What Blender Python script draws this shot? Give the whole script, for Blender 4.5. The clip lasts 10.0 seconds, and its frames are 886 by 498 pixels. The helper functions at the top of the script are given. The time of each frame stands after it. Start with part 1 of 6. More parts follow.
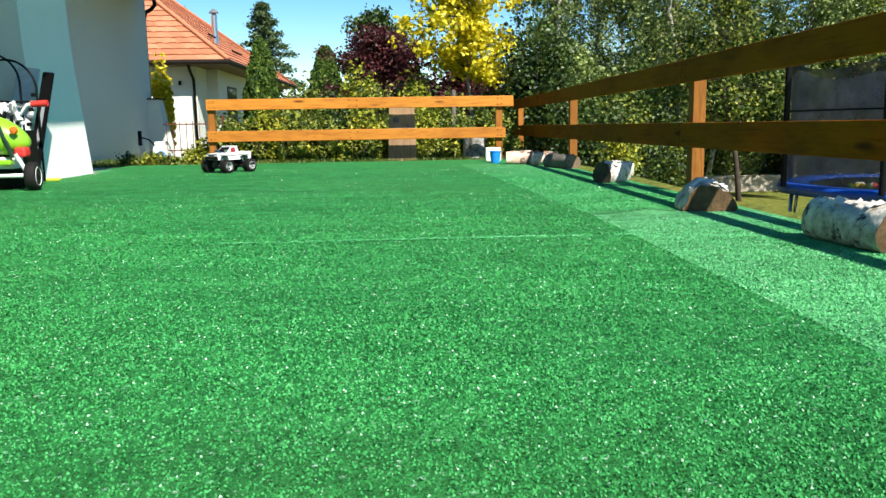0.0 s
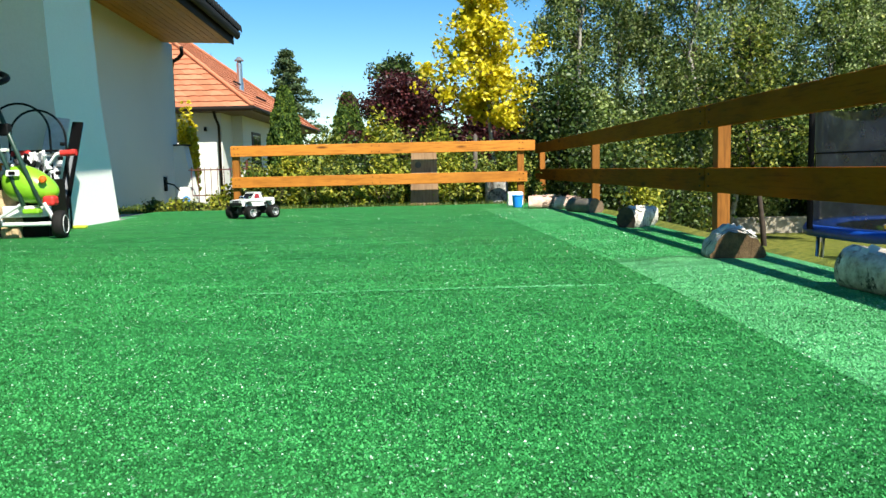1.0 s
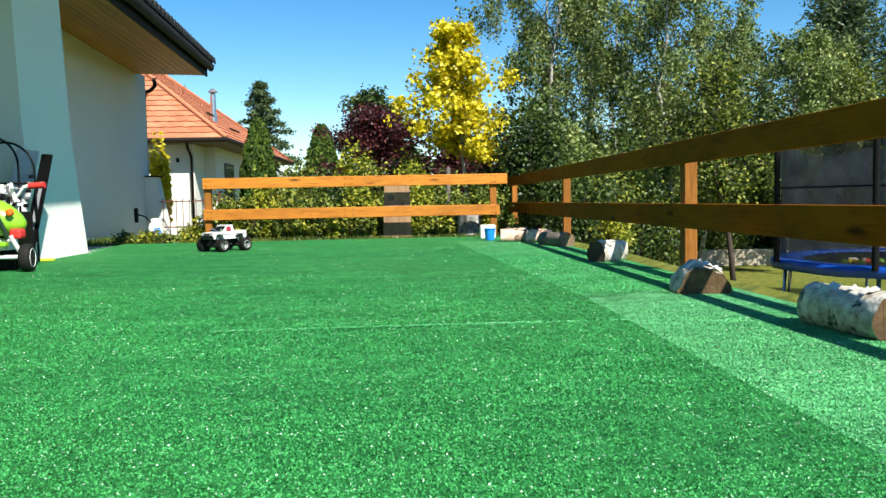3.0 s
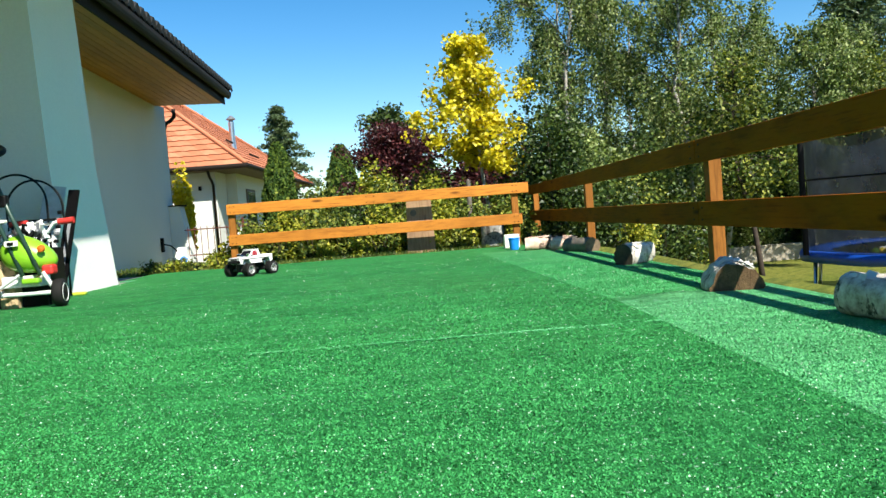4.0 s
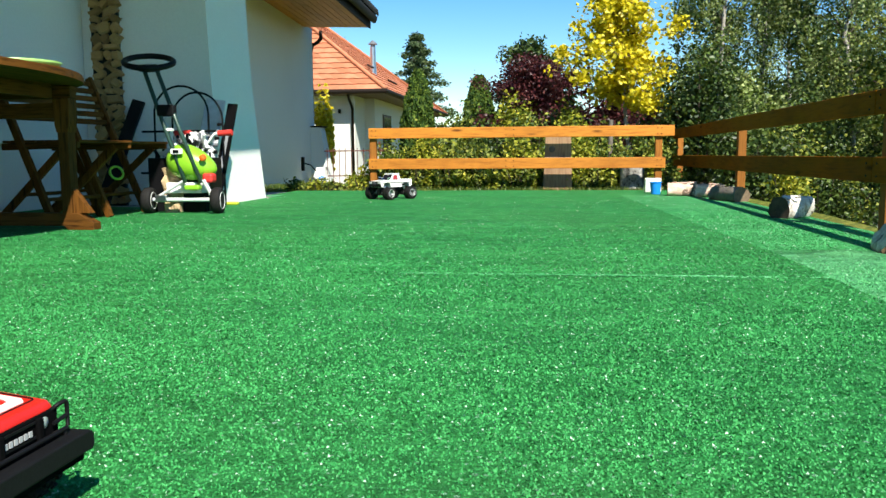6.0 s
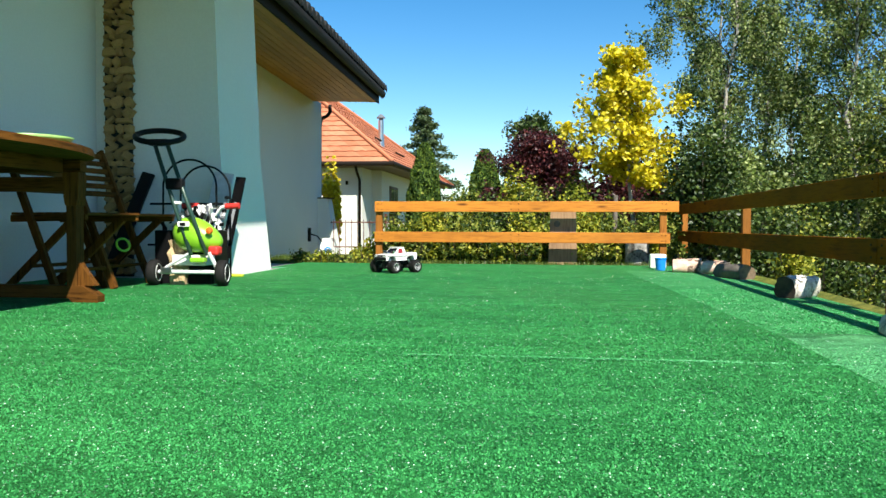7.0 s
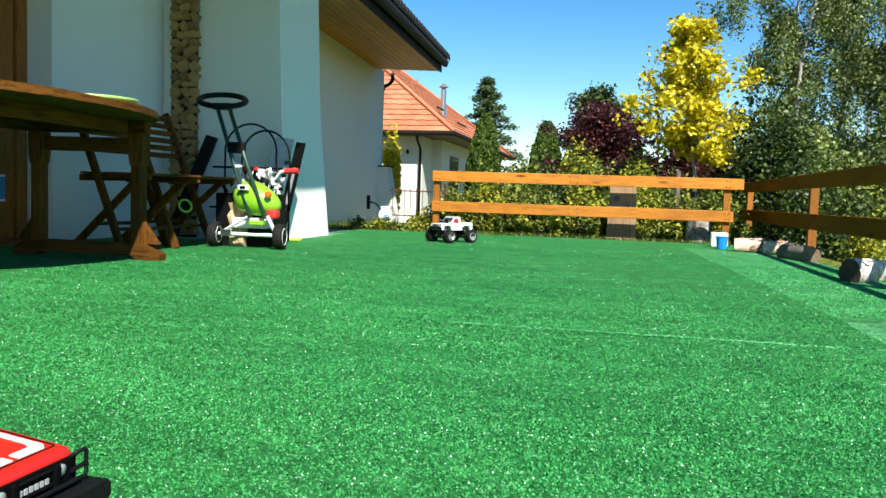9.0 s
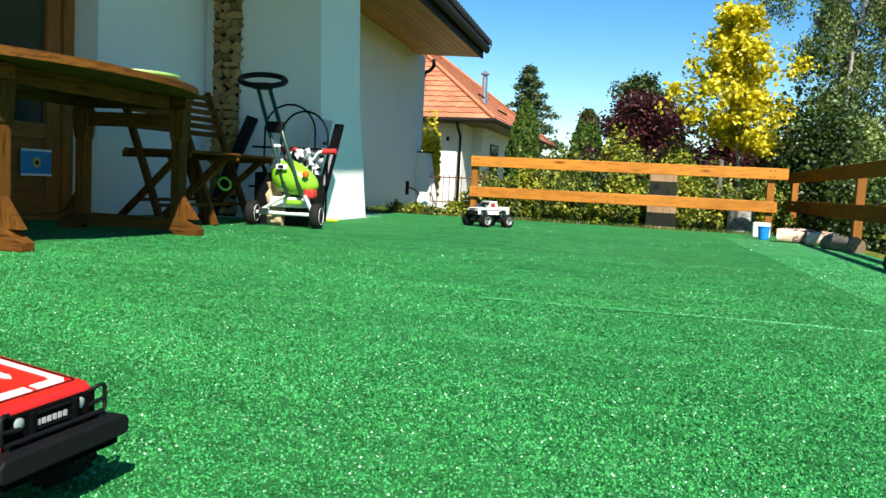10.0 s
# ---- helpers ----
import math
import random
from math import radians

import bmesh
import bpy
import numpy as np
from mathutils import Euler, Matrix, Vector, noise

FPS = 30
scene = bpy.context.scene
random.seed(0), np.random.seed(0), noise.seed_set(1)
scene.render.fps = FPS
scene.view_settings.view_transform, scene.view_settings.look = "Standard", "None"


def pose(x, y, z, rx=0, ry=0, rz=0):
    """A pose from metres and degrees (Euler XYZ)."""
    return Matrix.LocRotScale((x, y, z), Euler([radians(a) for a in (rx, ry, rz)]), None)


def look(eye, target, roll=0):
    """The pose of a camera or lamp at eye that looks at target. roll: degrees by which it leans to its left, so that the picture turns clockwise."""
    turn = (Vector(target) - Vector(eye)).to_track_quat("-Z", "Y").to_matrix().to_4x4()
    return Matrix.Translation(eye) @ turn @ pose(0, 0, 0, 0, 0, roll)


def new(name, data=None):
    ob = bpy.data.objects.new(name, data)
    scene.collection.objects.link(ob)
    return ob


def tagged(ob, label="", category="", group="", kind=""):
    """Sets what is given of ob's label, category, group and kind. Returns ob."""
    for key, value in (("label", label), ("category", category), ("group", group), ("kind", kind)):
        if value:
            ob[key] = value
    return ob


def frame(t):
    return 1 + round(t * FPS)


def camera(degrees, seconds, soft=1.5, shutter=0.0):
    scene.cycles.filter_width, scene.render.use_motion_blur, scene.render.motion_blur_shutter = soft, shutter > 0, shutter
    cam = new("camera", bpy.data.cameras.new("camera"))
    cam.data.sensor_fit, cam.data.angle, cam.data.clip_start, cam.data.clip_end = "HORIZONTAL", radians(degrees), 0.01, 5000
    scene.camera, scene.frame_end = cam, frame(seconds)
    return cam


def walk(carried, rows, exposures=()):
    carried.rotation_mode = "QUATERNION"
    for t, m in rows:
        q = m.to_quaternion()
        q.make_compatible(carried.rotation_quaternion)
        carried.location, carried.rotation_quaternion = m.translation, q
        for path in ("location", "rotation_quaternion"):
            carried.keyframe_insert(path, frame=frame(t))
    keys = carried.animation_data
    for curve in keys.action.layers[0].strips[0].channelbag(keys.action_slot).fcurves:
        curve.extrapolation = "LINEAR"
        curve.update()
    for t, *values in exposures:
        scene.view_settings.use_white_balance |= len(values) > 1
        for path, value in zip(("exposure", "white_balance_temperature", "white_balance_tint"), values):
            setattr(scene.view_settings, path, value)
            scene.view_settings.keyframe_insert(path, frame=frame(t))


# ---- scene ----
cam = camera(58.0, 10.0, 1.5)

PATH = [
    (0, (0.108, -0.94, 0.343), (0.208, 1.035, 0.04), -0.9),
    (0.5, (0.065, -0.941, 0.351), (0.057, 1.04, 0.075), -2.3),
    (1, (0.1, -0.915, 0.365), (0.149, 1.074, 0.167), -1.3),
    (1.5, (0.177, -0.911, 0.383), (0.461, 1.064, 0.249), 0.9),
    (2, (0.157, -0.916, 0.383), (0.433, 1.061, 0.251), -2.3),
    (2.5, (0.162, -0.919, 0.378), (0.408, 1.062, 0.256), -0.7),
    (3, (0.112, -0.927, 0.383), (0.228, 1.066, 0.261), -1.1),
    (3.2, (0.105, -0.919, 0.372), (0.175, 1.077, 0.258), -1.3),
    (4.3, (0.084, -0.93, 0.387), (0.152, 1.068, 0.341), -4.9),
    (4.5, (0.073, -0.92, 0.408), (0.135, 1.079, 0.392), -4.4),
    (5, (0.036, -0.93, 0.388), (-0.029, 1.068, 0.324), -2.0),
    (5.5, (0.001, -0.94, 0.351), (-0.185, 1.034, 0.091), -0.7),
    (5.7, (-0.006, -0.938, 0.353), (-0.239, 1.03, 0.086), -1.1),
    (6.8, (-0.013, -0.922, 0.406), (-0.285, 1.058, 0.342), 0.9),
    (7, (-0.005, -0.921, 0.399), (-0.271, 1.06, 0.34), 0.2),
    (7.5, (0.001, -0.916, 0.404), (-0.232, 1.07, 0.349), -0.1),
    (8, (-0.004, -0.922, 0.409), (-0.253, 1.062, 0.358), -0.0),
    (8.5, (0.009, -0.927, 0.417), (-0.324, 1.044, 0.346), 0.4),
    (9, (0.027, -0.913, 0.393), (-0.383, 1.04, 0.259), 1.9),
    (9.5, (0.059, -0.902, 0.355), (-0.367, 1.045, 0.187), 3.0),
    (10, (0.053, -0.907, 0.349), (-0.45, 1.022, 0.184), 2.9),
]
walk(cam, [(t, look(eye, target, roll)) for t, eye, target, roll in PATH], [(0, 0.92, 6750, 4), (10, 0.92, 6750, 4)])

# ---- light ----
SUN_WAY = Vector((0.49, -0.87, 1.0)).normalized()
world = bpy.data.worlds.new("sky")
scene.world = world
world.use_nodes = True
wn = world.node_tree
sky = wn.nodes.new("ShaderNodeTexSky")
sky.sky_type = "NISHITA"
sky.sun_disc = False
sky.sun_elevation = math.asin(SUN_WAY.z)
sky.sun_rotation = math.atan2(SUN_WAY.x, SUN_WAY.y)
sky.air_density, sky.dust_density, sky.ozone_density = 0.85, 0.0, 1.2
rich = wn.nodes.new("ShaderNodeHueSaturation")
rich.inputs["Saturation"].default_value, rich.inputs["Value"].default_value = 1.42, 1.68
wn.links.new(sky.outputs[0], rich.inputs["Color"])
wn.links.new(rich.outputs[0], wn.nodes["Background"].inputs[0])
wn.nodes["Background"].inputs[1].default_value = 0.057
sun = new("sun", bpy.data.lights.new("sun", "SUN"))
sun.data.energy, sun.data.angle, sun.data.color = 5.0, radians(0.6), (1.0, 0.95, 0.87)
sun.matrix_world = look(SUN_WAY * 60, (0, 0, 0))


# ---- materials ----
class Nodes:
    """A small builder for node materials."""

    def __init__(self, name):
        self.m = bpy.data.materials.new(name)
        self.m.use_nodes = True
        self.t = self.m.node_tree
        self.p = self.t.nodes["Principled BSDF"]
        self.co = self.t.nodes.new("ShaderNodeTexCoord").outputs["Object"]

    def link(self, a, b):
        self.t.links.new(a, b)

    def noise(self, scale, detail=4.0, rough=0.6, stretch=None, co=None):
        n = self.t.nodes.new("ShaderNodeTexNoise")
        n.inputs["Scale"].default_value, n.inputs["Detail"].default_value, n.inputs["Roughness"].default_value = scale, detail, rough
        co = co or self.co
        if stretch:
            mp = self.t.nodes.new("ShaderNodeMapping")
            mp.inputs["Scale"].default_value = stretch
            self.link(co, mp.inputs[0])
            co = mp.outputs[0]
        self.link(co, n.inputs["Vector"])
        return n.outputs["Fac"]

    def voronoi(self, scale, out="Distance", feature="F1", stretch=None):
        n = self.t.nodes.new("ShaderNodeTexVoronoi")
        n.feature = feature
        n.inputs["Scale"].default_value = scale
        co = self.co
        if stretch:
            mp = self.t.nodes.new("ShaderNodeMapping")
            mp.inputs["Scale"].default_value = stretch
            self.link(co, mp.inputs[0])
            co = mp.outputs[0]
        self.link(co, n.inputs["Vector"])
        return n.outputs[out]

    def ramp(self, fac, *stops, constant=False):
        n = self.t.nodes.new("ShaderNodeValToRGB")
        if constant:
            n.color_ramp.interpolation = "CONSTANT"
        e = n.color_ramp.elements
        while len(e) < len(stops):
            e.new(0.5)
        for k, (pos, col) in zip(e, stops):
            k.position = pos
            k.color = col if len(col) == 4 else (*col, 1)
        self.link(fac, n.inputs[0])
        return n.outputs[0]

    def mix(self, fac, a, b, blend="MIX"):
        n = self.t.nodes.new("ShaderNodeMix")
        n.data_type, n.blend_type = "RGBA", blend
        for v, i in ((fac, 0), (a, 6), (b, 7)):
            if hasattr(v, "is_linked"):
                self.link(v, n.inputs[i])
            else:
                n.inputs[i].default_value = v
        return n.outputs[2]

    def bump(self, height, strength=0.3, dist=0.01):
        n = self.t.nodes.new("ShaderNodeBump")
        n.inputs["Strength"].default_value, n.inputs["Distance"].default_value = strength, dist
        self.link(height, n.inputs["Height"])
        self.link(n.outputs[0], self.p.inputs["Normal"])

    def random(self):
        return self.t.nodes.new("ShaderNodeObjectInfo").outputs["Random"]

    def island(self):
        return self.t.nodes.new("ShaderNodeNewGeometry").outputs["Random Per Island"]

    def done(self, color=None, rough=0.6, metal=0.0, spec=0.5):
        if color is not None:
            if hasattr(color, "is_linked"):
                self.link(color, self.p.inputs["Base Color"])
            else:
                self.p.inputs["Base Color"].default_value = color if len(color) == 4 else (*color, 1)
        if hasattr(rough, "is_linked"):
            self.link(rough, self.p.inputs["Roughness"])
        else:
            self.p.inputs["Roughness"].default_value = rough
        self.p.inputs["Metallic"].default_value = metal
        self.p.inputs["Specular IOR Level"].default_value = spec
        return self.m


def shade(col, k):
    return (col[0] * k, col[1] * k, col[2] * k, 1)


def plain(name, col, rough=0.5, metal=0.0, grain=40, vary=0.18, bump=0.1, spec=0.5):
    """A surface of one colour with light wear at two scales."""
    n = Nodes(name)
    a = n.ramp(n.noise(grain, 5), (0.3, shade(col, 1 - vary)), (0.7, shade(col, 1 + vary * 0.6)))
    c = n.mix(n.ramp(n.noise(grain * 0.12, 3), (0.35, (0, 0, 0)), (0.75, (0.5, 0.5, 0.5))), a, shade(col, 1 - vary * 1.5))
    if bump:
        n.bump(n.noise(grain * 2.5, 4), bump, 0.004)
    return n.done(c, rough, metal, spec)


def timber(name, light, dark, rough=0.6, along="x", knots=True, varnish=0.4):
    """Sawn wood with grain along one axis, knots and piece to piece variation."""
    n = Nodes(name)
    st = {"x": (0.9, 14, 14), "y": (14, 0.9, 14), "z": (14, 14, 0.9)}[along]
    shift = n.t.nodes.new("ShaderNodeVectorMath")
    shift.operation = "ADD"
    comb = n.t.nodes.new("ShaderNodeCombineXYZ")
    mul = n.t.nodes.new("ShaderNodeMath")
    mul.operation = "MULTIPLY"
    mul.inputs[1].default_value = 37.0
    n.link(n.random(), mul.inputs[0])
    for i in range(3):
        n.link(mul.outputs[0], comb.inputs[i])
    n.link(n.co, shift.inputs[0])
    n.link(comb.outputs[0], shift.inputs[1])
    n.co = shift.outputs[0]
    ks2 = {"x": (0.4, 1.6, 1.6), "y": (1.6, 0.4, 1.6), "z": (1.6, 1.6, 0.4)}[along]
    grain = n.noise(5.0, 6, 0.65, st)
    c = n.ramp(grain, (0.3, dark), (0.52, light), (0.75, shade(light, 0.82)))
    if knots:
        ks = {"x": (2.2, 9, 9), "y": (9, 2.2, 9), "z": (9, 9, 2.2)}[along]
        k = n.voronoi(1.0, stretch=ks)
        c = n.mix(n.ramp(k, (0.06, (1, 1, 1)), (0.17, (0, 0, 0))), c, shade(dark, 0.35))
    c = n.mix(n.ramp(n.noise(1.3, 3), (0.4, (0, 0, 0)), (0.8, (0.55, 0.55, 0.55))), c, shade(dark, 0.8))
    c = n.mix(n.ramp(n.noise(7, 5, 0.7, ks2), (0.50, (0, 0, 0)), (0.72, (0.5, 0.5, 0.5))), c, shade(dark, 0.6))
    tint = n.ramp(n.random(), (0, (0.82, 0.82, 0.82)), (1, (1.12, 1.08, 1.04)))
    c = n.mix(1.0, c, tint, "MULTIPLY")
    n.bump(grain, 0.25, 0.004)
    return n.done(c, rough, 0, varnish)


def turf(name, deep, bright, fleck=0.30):
    """Short curly artificial grass: fine pile, lighter tips, brushed patches, pale flecks."""
    n = Nodes(name)
    fine = n.noise(150, 4, 0.75)
    mid = n.noise(34, 5, 0.75)
    broad = n.noise(1.1, 5, 0.65, (1.0, 2.4, 1.0))
    c = n.ramp(fine, (0.36, shade(deep, 0.42)), (0.50, deep), (0.64, bright))
    c = n.mix(n.ramp(mid, (0.40, (0, 0, 0)), (0.62, (0.55, 0.55, 0.55))), c, bright, "MIX")
    c = n.mix(n.ramp(mid, (0.36, (0.5, 0.5, 0.5)), (0.50, (0, 0, 0))), c, shade(deep, 0.6))
    c = n.mix(n.ramp(broad, (0.40, (0, 0, 0)), (0.62, (0.55, 0.55, 0.55))), c, shade(deep, 0.7))
    streak = n.noise(3.0, 6, 0.75, (0.6, 2.6, 1.0))
    c = n.mix(n.ramp(streak, (0.42, (0.30, 0.30, 0.30)), (0.54, (0, 0, 0))), c, shade(deep, 0.7))
    c = n.mix(n.ramp(streak, (0.54, (0, 0, 0)), (0.70, (0.35, 0.35, 0.35))), c, bright)
    c = n.mix(n.ramp(n.noise(0.45, 3, 0.6), (0.42, (0, 0, 0)), (0.62, (0.26, 0.26, 0.26))), c, (bright[0] * 1.3, bright[1] * 0.66, bright[2] * 0.6, 1))
    dots = n.voronoi(70)
    pick = n.voronoi(70, "Color")
    sep = n.t.nodes.new("ShaderNodeSeparateColor")
    n.link(pick, sep.inputs[0])
    here = n.mix(1.0, n.ramp(dots, (0.16, (1, 1, 1)), (0.30, (0, 0, 0))), n.ramp(sep.outputs[0], (0.80, (0, 0, 0)), (0.84, (1, 1, 1))), "MULTIPLY")
    c = n.mix(here, c, (fleck * 1.2, fleck * 2.2, fleck * 1.5, 1))
    dots2 = n.voronoi(24)
    sep2 = n.t.nodes.new("ShaderNodeSeparateColor")
    n.link(n.voronoi(24, "Color"), sep2.inputs[0])
    here2 = n.mix(1.0, n.ramp(dots2, (0.06, (1, 1, 1)), (0.13, (0, 0, 0))), n.ramp(sep2.outputs[0], (0.88, (0, 0, 0)), (0.90, (1, 1, 1))), "MULTIPLY")
    c = n.mix(here2, c, (fleck * 1.5, fleck * 2.3, fleck * 1.8, 1))
    clump = n.noise(9.0, 5, 0.72, (1.0, 1.5, 1.0))
    c = n.mix(n.ramp(clump, (0.40, (0.42, 0.42, 0.42)), (0.50, (0, 0, 0))), c, shade(deep, 0.55))
    c = n.mix(n.ramp(clump, (0.53, (0, 0, 0)), (0.64, (0.40, 0.40, 0.40))), c, bright)
    tufts = n.noise(15.0, 3, 0.7, (7.0, 1.0, 1.0))
    c = n.mix(n.ramp(tufts, (0.36, (0.32, 0.32, 0.32)), (0.47, (0, 0, 0))), c, shade(deep, 0.55))
    c = n.mix(n.ramp(tufts, (0.55, (0, 0, 0)), (0.66, (0.28, 0.28, 0.28))), c, shade(bright, 1.05))
    n.bump(fine, 1.0, 0.012)
    return n.done(c, 0.75, 0, 0.15)


def foliage(name, dark, mid, light, gloss=0.45, passing=0.35):
    """Leaves that differ one from the next and let some light through."""
    n = Nodes(name)
    c = n.ramp(n.island(), (0.0, dark), (0.5, mid), (1.0, light))
    c = n.mix(n.ramp(n.noise(0.9, 2), (0.35, (0, 0, 0)), (0.7, (0.6, 0.6, 0.6))), c, dark)
    n.done(c, gloss, 0, 0.4)
    tr = n.t.nodes.new("ShaderNodeBsdfTranslucent")
    n.link(n.mix(1.0, c, (1.0, 1.05, 0.55, 1), "MULTIPLY"), tr.inputs[0])
    mx = n.t.nodes.new("ShaderNodeMixShader")
    mx.inputs[0].default_value = passing
    n.link(n.p.outputs[0], mx.inputs[1])
    n.link(tr.outputs[0], mx.inputs[2])
    n.link(mx.outputs[0], n.t.nodes["Material Output"].inputs[0])
    return n.m


def glass(name, col=(0.02, 0.03, 0.03), rough=0.05):
    n = Nodes(name)
    n.done((*col, 1), n.ramp(n.noise(3, 3), (0.3, (rough,) * 3), (0.8, (rough + 0.08,) * 3)), 0, 0.8)
    return n.m


def render_wall(name, col):
    """Fine white facade plaster, a little dusty."""
    n = Nodes(name)
    c = n.ramp(n.noise(60, 5), (0.3, shade(col, 0.94)), (0.7, col))
    c = n.mix(n.ramp(n.noise(0.8, 5), (0.45, (0, 0, 0)), (0.85, (0.35, 0.35, 0.35))), c, shade(col, 0.82))
    n.bump(n.noise(220, 3), 0.35, 0.003)
    return n.done(c, 0.85, 0, 0.25)


def bark_birch(name):
    n = Nodes(name)
    white = n.ramp(n.noise(16, 5), (0.3, (0.24, 0.22, 0.19)), (0.7, (0.46, 0.43, 0.39)))
    lent = n.noise(7, 4, 0.7, (1.2, 1.2, 9))
    c = n.mix(n.ramp(lent, (0.60, (0, 0, 0)), (0.66, (1, 1, 1))), white, (0.035, 0.03, 0.026, 1))
    n.bump(lent, 0.4, 0.006)
    return n.done(c, 0.75)


TURF_MAIN = turf("turf_main", (0.017, 0.186, 0.045, 1), (0.061, 0.40, 0.105, 1))
TURF_STRIP = turf("turf_strip", (0.062, 0.37, 0.13, 1), (0.19, 0.64, 0.28, 1), 0.40)
TURF_BACK = plain("turf_backing", (0.10, 0.32, 0.17), 0.9, grain=200)
CONCRETE = plain("concrete", (0.33, 0.32, 0.30), 0.9, grain=30, bump=0.4)
WALL = render_wall("facade_plaster", (0.77, 0.78, 0.75, 1))
WALL_NEXT = render_wall("neighbour_plaster", (0.70, 0.69, 0.66, 1))
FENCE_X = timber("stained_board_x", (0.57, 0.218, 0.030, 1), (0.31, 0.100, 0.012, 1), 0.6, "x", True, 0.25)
# same orange stain for the side boards, with their shade put into the colour
FENCE_SHADED_Y = timber("stained_board_shaded_y", (0.30, 0.092, 0.002, 1), (0.16, 0.042, 0.0015, 1), 0.7, "y", True, 0.05)
FENCE_Z = timber("stained_post", (0.36, 0.142, 0.028, 1), (0.17, 0.060, 0.011, 1), 0.65, "z", True, 0.15)
TEAK_X = timber("teak_x", (0.165, 0.066, 0.013, 1), (0.024, 0.009, 0.002, 1), 0.7, "x", False, 0.08)
TEAK_Y = timber("teak_y", (0.165, 0.066, 0.013, 1), (0.024, 0.009, 0.002, 1), 0.7, "y", False, 0.08)
TEAK_Z = timber("teak_z", (0.165, 0.066, 0.013, 1), (0.024, 0.009, 0.002, 1), 0.7, "z", False, 0.08)
SOFFIT = timber("soffit_boards", (0.56, 0.26, 0.062, 1), (0.42, 0.17, 0.036, 1), 0.55, "y", False, 0.2)
FASCIA = plain("fascia_brown", (0.022, 0.015, 0.011), 0.7, grain=20, spec=0.1)
TILE_DARK = plain("roof_tile_graphite", (0.030, 0.029, 0.030), 0.6, grain=12, spec=0.2)
GUTTER = plain("gutter_metal", (0.020, 0.014, 0.011), 0.65, grain=30, spec=0.15)
EAVE_GUTTER = plain("grey_brown_gutter", (0.030, 0.024, 0.020), 0.65, grain=30, spec=0.12)
METAL = plain("bright_metal", (0.62, 0.63, 0.65), 0.3, 1.0, grain=50, vary=0.1)
SILVER = plain("silver_paint", (0.72, 0.73, 0.75), 0.3, 0.0, grain=50, vary=0.12)
CHROME = plain("chrome", (0.78, 0.78, 0.80), 0.12, 1.0, grain=60, vary=0.05, bump=0)
BLACK = plain("black_plastic", (0.006, 0.006, 0.007), 0.5, grain=60, spec=0.15)
MATT_BLACK = plain("matt_black", (0.0035, 0.0035, 0.004), 0.85, grain=60, spec=0.03)
RUBBER = plain("rubber", (0.013, 0.0125, 0.0125), 0.75, grain=90, bump=0.3, spec=0.2)
GREY = plain("grey_plastic", (0.16, 0.17, 0.19), 0.45, grain=30)
PALE_GREY = plain("pale_grey_plastic", (0.55, 0.56, 0.60), 0.45, grain=30)
WHITE = plain("white_plastic", (0.78, 0.78, 0.77), 0.35, grain=30, vary=0.06)
RED = plain("red_paint", (0.55, 0.018, 0.012), 0.3, grain=30, vary=0.1, bump=0)
DULL_RED = plain("dull_red_seat", (0.30, 0.022, 0.03), 0.5, grain=30, vary=0.2, bump=0)
RED_GRIP = plain("red_rubber", (0.62, 0.03, 0.025), 0.6, grain=60)
LIME = plain("lime_plastic", (0.24, 0.52, 0.03), 0.35, grain=25, vary=0.1)
GREEN_TUBE = plain("dark_green_paint", (0.026, 0.062, 0.048), 0.35, grain=40)
BLUE = plain("blue_plastic", (0.015, 0.27, 0.92), 0.4, grain=25)
YELLOW = plain("yellow_paint", (0.72, 0.55, 0.04), 0.5, grain=40)
ORANGE = plain("orange_plastic", (0.7, 0.16, 0.02), 0.4, grain=40)
BIRCH = bark_birch("birch_bark")
def log_bark(name):
    """Old birch bark: chalky white over grey-brown, dark scars and lichen."""
    n = Nodes(name)
    c = n.ramp(n.noise(28, 6, 0.7), (0.32, (0.20, 0.16, 0.13)), (0.48, (0.50, 0.46, 0.41)), (0.7, (0.80, 0.77, 0.73)))
    c = n.mix(n.ramp(n.noise(15, 5, 0.7, (1.6, 1, 1)), (0.56, (0, 0, 0)), (0.62, (1, 1, 1))), c, (0.045, 0.036, 0.030, 1))
    c = n.mix(n.ramp(n.noise(5, 3), (0.45, (0, 0, 0)), (0.75, (0.6, 0.6, 0.6))), c, (0.27, 0.24, 0.19, 1))
    n.bump(n.noise(34, 5), 0.8, 0.01)
    return n.done(c, 0.8)


LOG_BARK = log_bark("old_birch_bark")
def stump_bark(name):
    """Grey and white blotched old birch bark."""
    n = Nodes(name)
    c = n.ramp(n.noise(13, 4, 0.65), (0.38, (0.05, 0.045, 0.04)), (0.46, (0.22, 0.21, 0.20)), (0.58, (0.30, 0.29, 0.28)), (0.66, (0.58, 0.56, 0.53)))
    n.bump(n.noise(26, 5), 0.8, 0.01)
    return n.done(c, 0.85, 0, 0.2)


